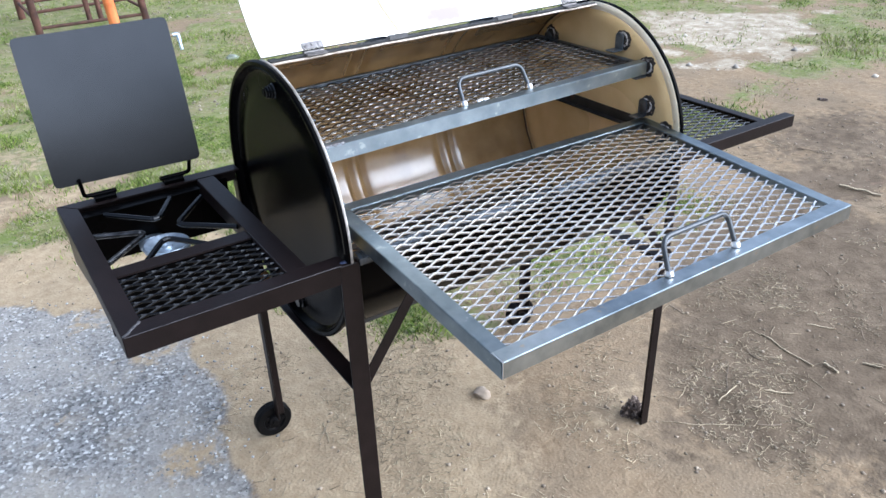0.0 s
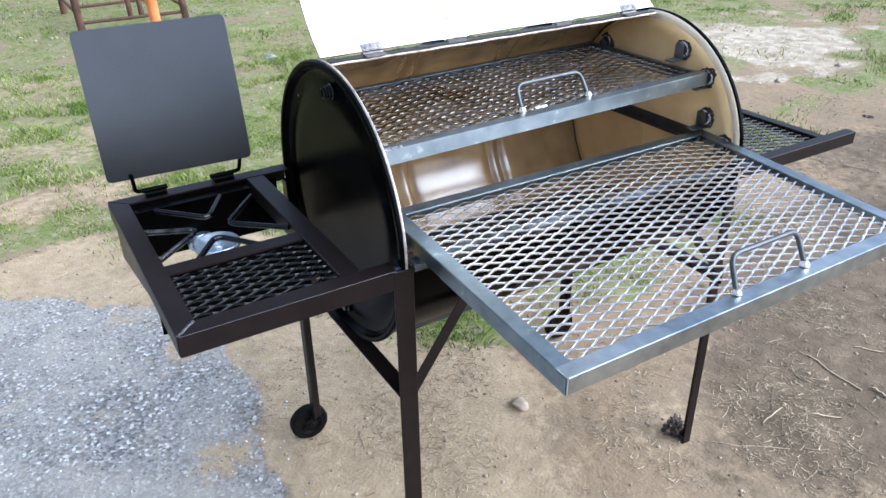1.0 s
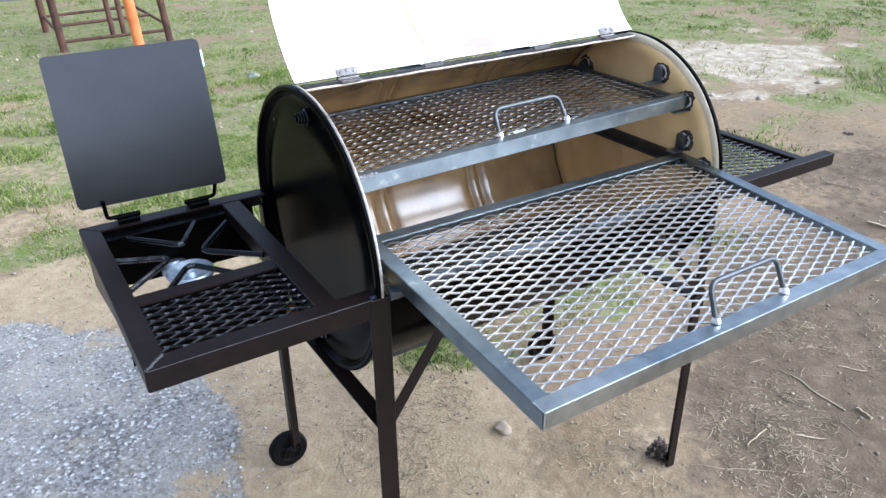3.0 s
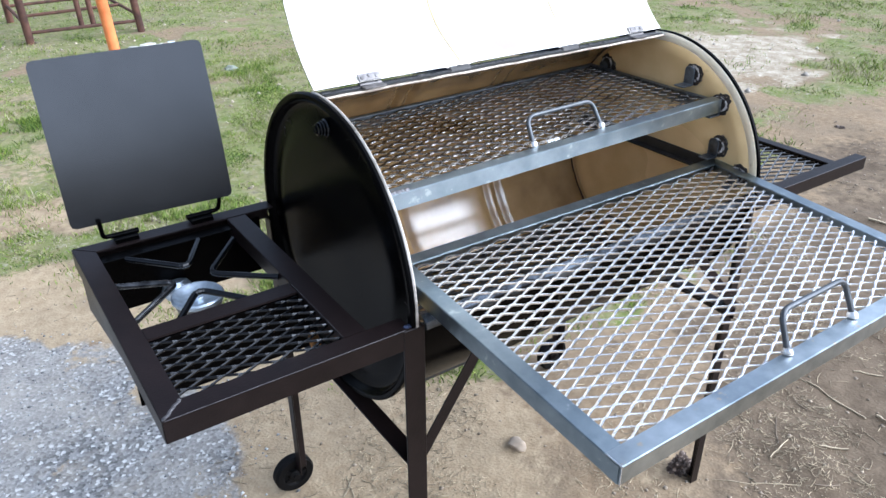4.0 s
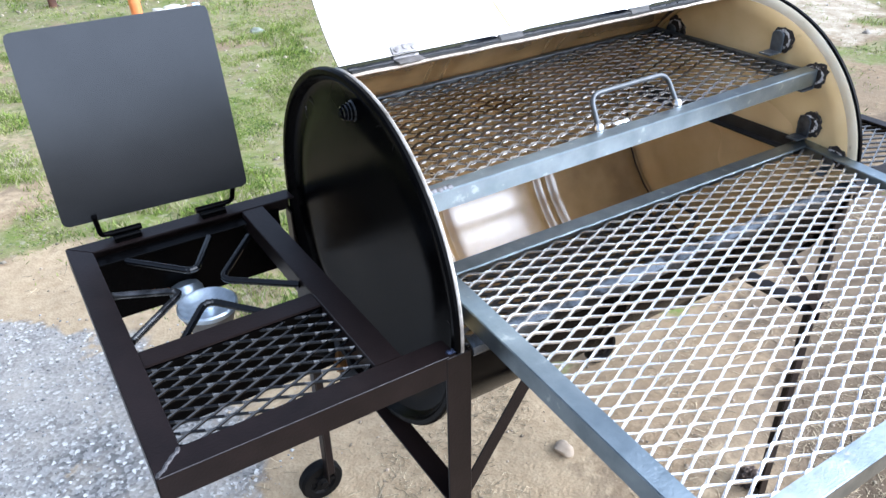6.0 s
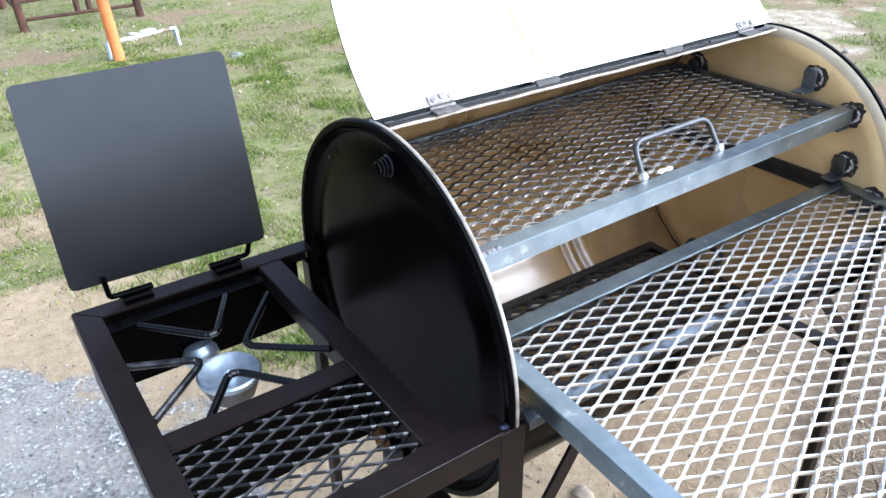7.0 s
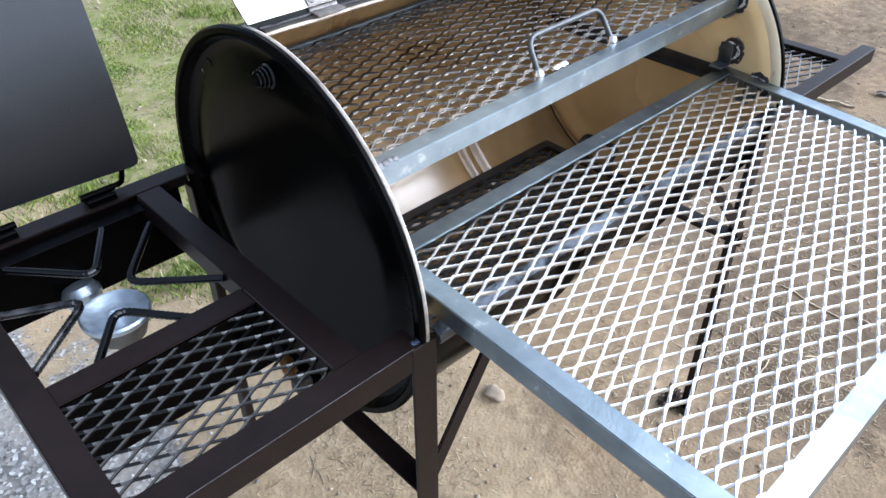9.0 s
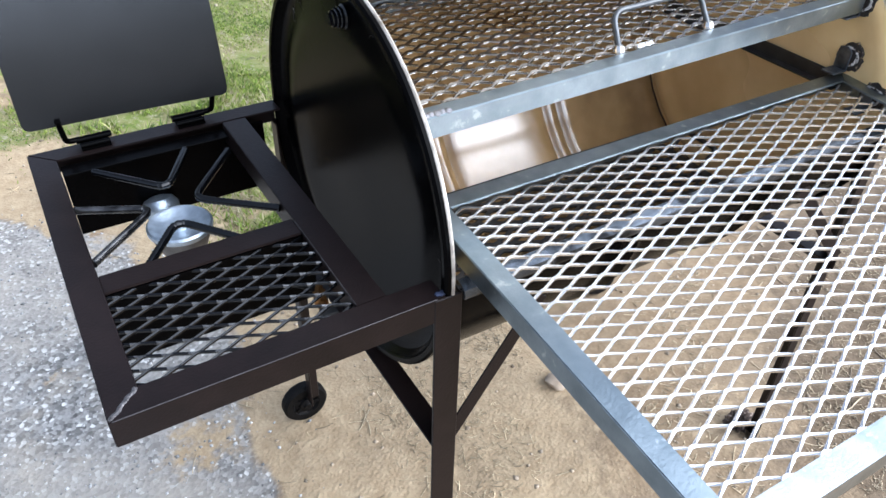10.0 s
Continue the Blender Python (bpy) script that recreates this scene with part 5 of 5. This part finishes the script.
def tufts(x, y):
    a, g, s, r = zones(x, y)
    v = wobble(x, y, 5.5, 52) * 0.8 + wobble(x, y, 15, 53) * 0.6 - 0.25
    for cx, cy, k in ((0.22, 0.30, 0.13), (0.34, 0.02, 0.10), (0.12, -0.12, 0.10), (1.30, -0.30, 0.20), (1.55, 0.10, 0.22), (1.12, -0.50, 0.16), (1.9, -0.1, 0.2)):
        v = v + 1.3 * np.exp(-((x - cx) ** 2 + (y - cy) ** 2) / k ** 2)
    return np.clip((1 - a) * (1 - g) * v, 0, 1)


def dirt_only(x, y):
    a, g, s, r = zones(x, y)
    return np.clip((1 - a) * (1 - 0.6 * g) * (0.35 + 0.7 * wobble(x, y, 3.5, 51)), 0.02, 1)


STRAW = material("dry_straw", (0.32, 0.25, 0.155), 0.8, vary=0.3, scale=30, second=(0.45, 0.37, 0.245), by_island=0.6)
stuff("straw", *sticks(3400, dirt_only, 61, 0.065, 0.0011, (-0.6, 3.4, -1.2, 2.2)), STRAW, "dry straw and stalks scattered on the dirt", "straw")
stuff("dry_grass", *sticks(68000, tufts, 63, 0.027, 0.0010, (-0.2, 3.2, -1.1, 1.6)), STRAW, "matted dry grass on the dirt", "dry grass")
TWIG = material("grey_twig", (0.26, 0.20, 0.14), 0.85, vary=0.3, scale=30, by_island=0.3)
stuff("twigs", *sticks(70, dirt_only, 62, 0.13, 0.0017, (0.6, 3.6, -1.0, 1.2)), TWIG, "thin dry twigs lying on the dirt", "twigs")

# Stalks that lie singly: two ends and a thickness each.
for x0, y0, x1, y1, w in ((1.555, -0.206, 1.543, -0.414, 0.0034), (1.309, -0.402, 1.374, -0.459, 0.0040), (1.158, -0.350, 1.256, -0.338, 0.0036), (0.954, -0.311, 1.138, -0.460, 0.0016), (1.577, -0.428, 1.566, -0.484, 0.0055), (1.680, -0.498, 1.694, -0.552, 0.0045), (2.879, 0.332, 2.926, 0.152, 0.0070), (1.736, -0.262, 1.798, -0.332, 0.0030), (5.455, 0.487, 5.368, 0.260, 0.0080), (0.133, 0.261, 0.082, 0.210, 0.0020), (0.123, 0.276, 0.102, 0.186, 0.0018), (0.070, 0.245, 0.150, 0.215, 0.0015)):
    a, b = Vector((x0, y0, 0)), Vector((x1, y1, 0))
    d = b - a
    bm = bmesh.new()
    pts = []
    for k in range(6):
        q = a.lerp(b, k / 5) + d.cross(Vector((0, 0, 1))) * (0.016 * math.sin(2.1 * k + 30 * x0))
        q.z = float(relief(np.array([q.x]), np.array([q.y]))[0]) + w * (0.8 + 0.5 * (k % 2))
        pts.append(q)
    tube(bm, pts, w * 0.75, 7)
    ob = part("dry_stalk", bm, STRAW, smooth=True)
    tagged(ob, "pale dry stalk lying on the bare dirt", "stalk", "stalks on the dirt")


def grains(n, keep, seed, lo, hi, area):
    """Small angular stones: squashed, jittered octahedra half sunk in the ground."""
    r = np.random.RandomState(seed)
    x, y = r.uniform(area[0], area[1], n), r.uniform(area[2], area[3], n)
    ok = r.uniform(0, 1, n) < keep(x, y)
    x, y = x[ok], y[ok]
    n = len(x)
    s = lo + (hi - lo) * r.uniform(0, 1, n) ** 3
    c = np.stack([x, y, relief(x, y) + s * 0.15], 1)
    base = np.array([(1, 0, 0), (0, 1, 0), (-1, 0, 0), (0, -1, 0), (0, 0, 0.8), (0, 0, -0.8)], float)
    v = base[None] * (1 + 0.35 * r.uniform(-1, 1, (n, 6, 3)))
    a = r.uniform(0, 2 * np.pi, n)
    rx, ry = v[..., 0] * np.cos(a)[:, None] - v[..., 1] * np.sin(a)[:, None], v[..., 0] * np.sin(a)[:, None] + v[..., 1] * np.cos(a)[:, None]
    v = np.stack([rx, ry, v[..., 2]], 2) * s[:, None, None] + c[:, None]
    k = (np.arange(n) * 6)[:, None, None]
    tri = np.array([(0, 1, 4), (1, 2, 4), (2, 3, 4), (3, 0, 4), (1, 0, 5), (2, 1, 5), (3, 2, 5), (0, 3, 5)])[None] + k
    return v.reshape(-1, 3), tri.reshape(-1, 3)


GRAVEL = material("asphalt_chips", (0.28, 0.275, 0.265), 0.85, vary=0.2, scale=60, second=(0.38, 0.372, 0.36), by_island=0.55)
stuff("gravel", *grains(16000, lambda x, y: zones(x, y)[0], 71, 0.0018, 0.0070, (-2.2, 0.3, -1.6, 2.3)), GRAVEL, "grey and white stone chips on the worn asphalt", "gravel")
CRUMB = material("dirt_crumbs", (0.27, 0.212, 0.148), 0.95, vary=0.25, scale=60, second=(0.35, 0.285, 0.21), by_island=0.35)
stuff("dirt_crumbs", *grains(8000, lambda x, y: (1 - zones(x, y)[0]) * (1 - 0.7 * zones(x, y)[1]) * 0.6, 72, 0.0018, 0.0085, (-0.5, 4.2, -1.4, 2.4)), CRUMB, "loose dirt crumbs and pebbles", "dirt")
PEBBLE = material("white_pebble", (0.44, 0.395, 0.33), 0.85, vary=0.2, scale=60, by_island=0.3)
stuff("pebbles", *grains(300, lambda x, y: np.clip(0.04 + zones(x, y)[2], 0, 1) * (1 - zones(x, y)[0]), 73, 0.005, 0.032, (2.2, 7.5, 0.2, 4.6)), PEBBLE, "pale pebbles scattered over dirt and sand", "pebbles")

# Pale chips and dead leaves lying in the grass.
LEAF = material("dead_leaf", (0.22, 0.175, 0.115), 0.85, vary=0.3, scale=40, second=(0.36, 0.31, 0.235), by_island=0.45)
stuff("dead_leaves", *grains(4200, lambda x, y: zones(x, y)[1] * np.clip(0.3 + wobble(x, y, 4, 55), 0.04, 1), 74, 0.005, 0.020, (-1.6, 3.4, 1.8, 8.5)), LEAF, "pale dead leaves and chips lying in the grass", "dead leaves")
CHIP = material("wood_chip", (0.25, 0.20, 0.135), 0.85, vary=0.3, scale=40, second=(0.36, 0.30, 0.21), by_island=0.45)
stuff("wood_chips", *grains(3000, lambda x, y: loam_at(x, y) * np.clip(0.5 + wobble(x, y, 4, 56), 0.05, 1), 75, 0.0022, 0.0075, (0.8, 4.0, -1.3, 1.0)), CHIP, "pale wood chips scattered over dark soil", "wood chips")
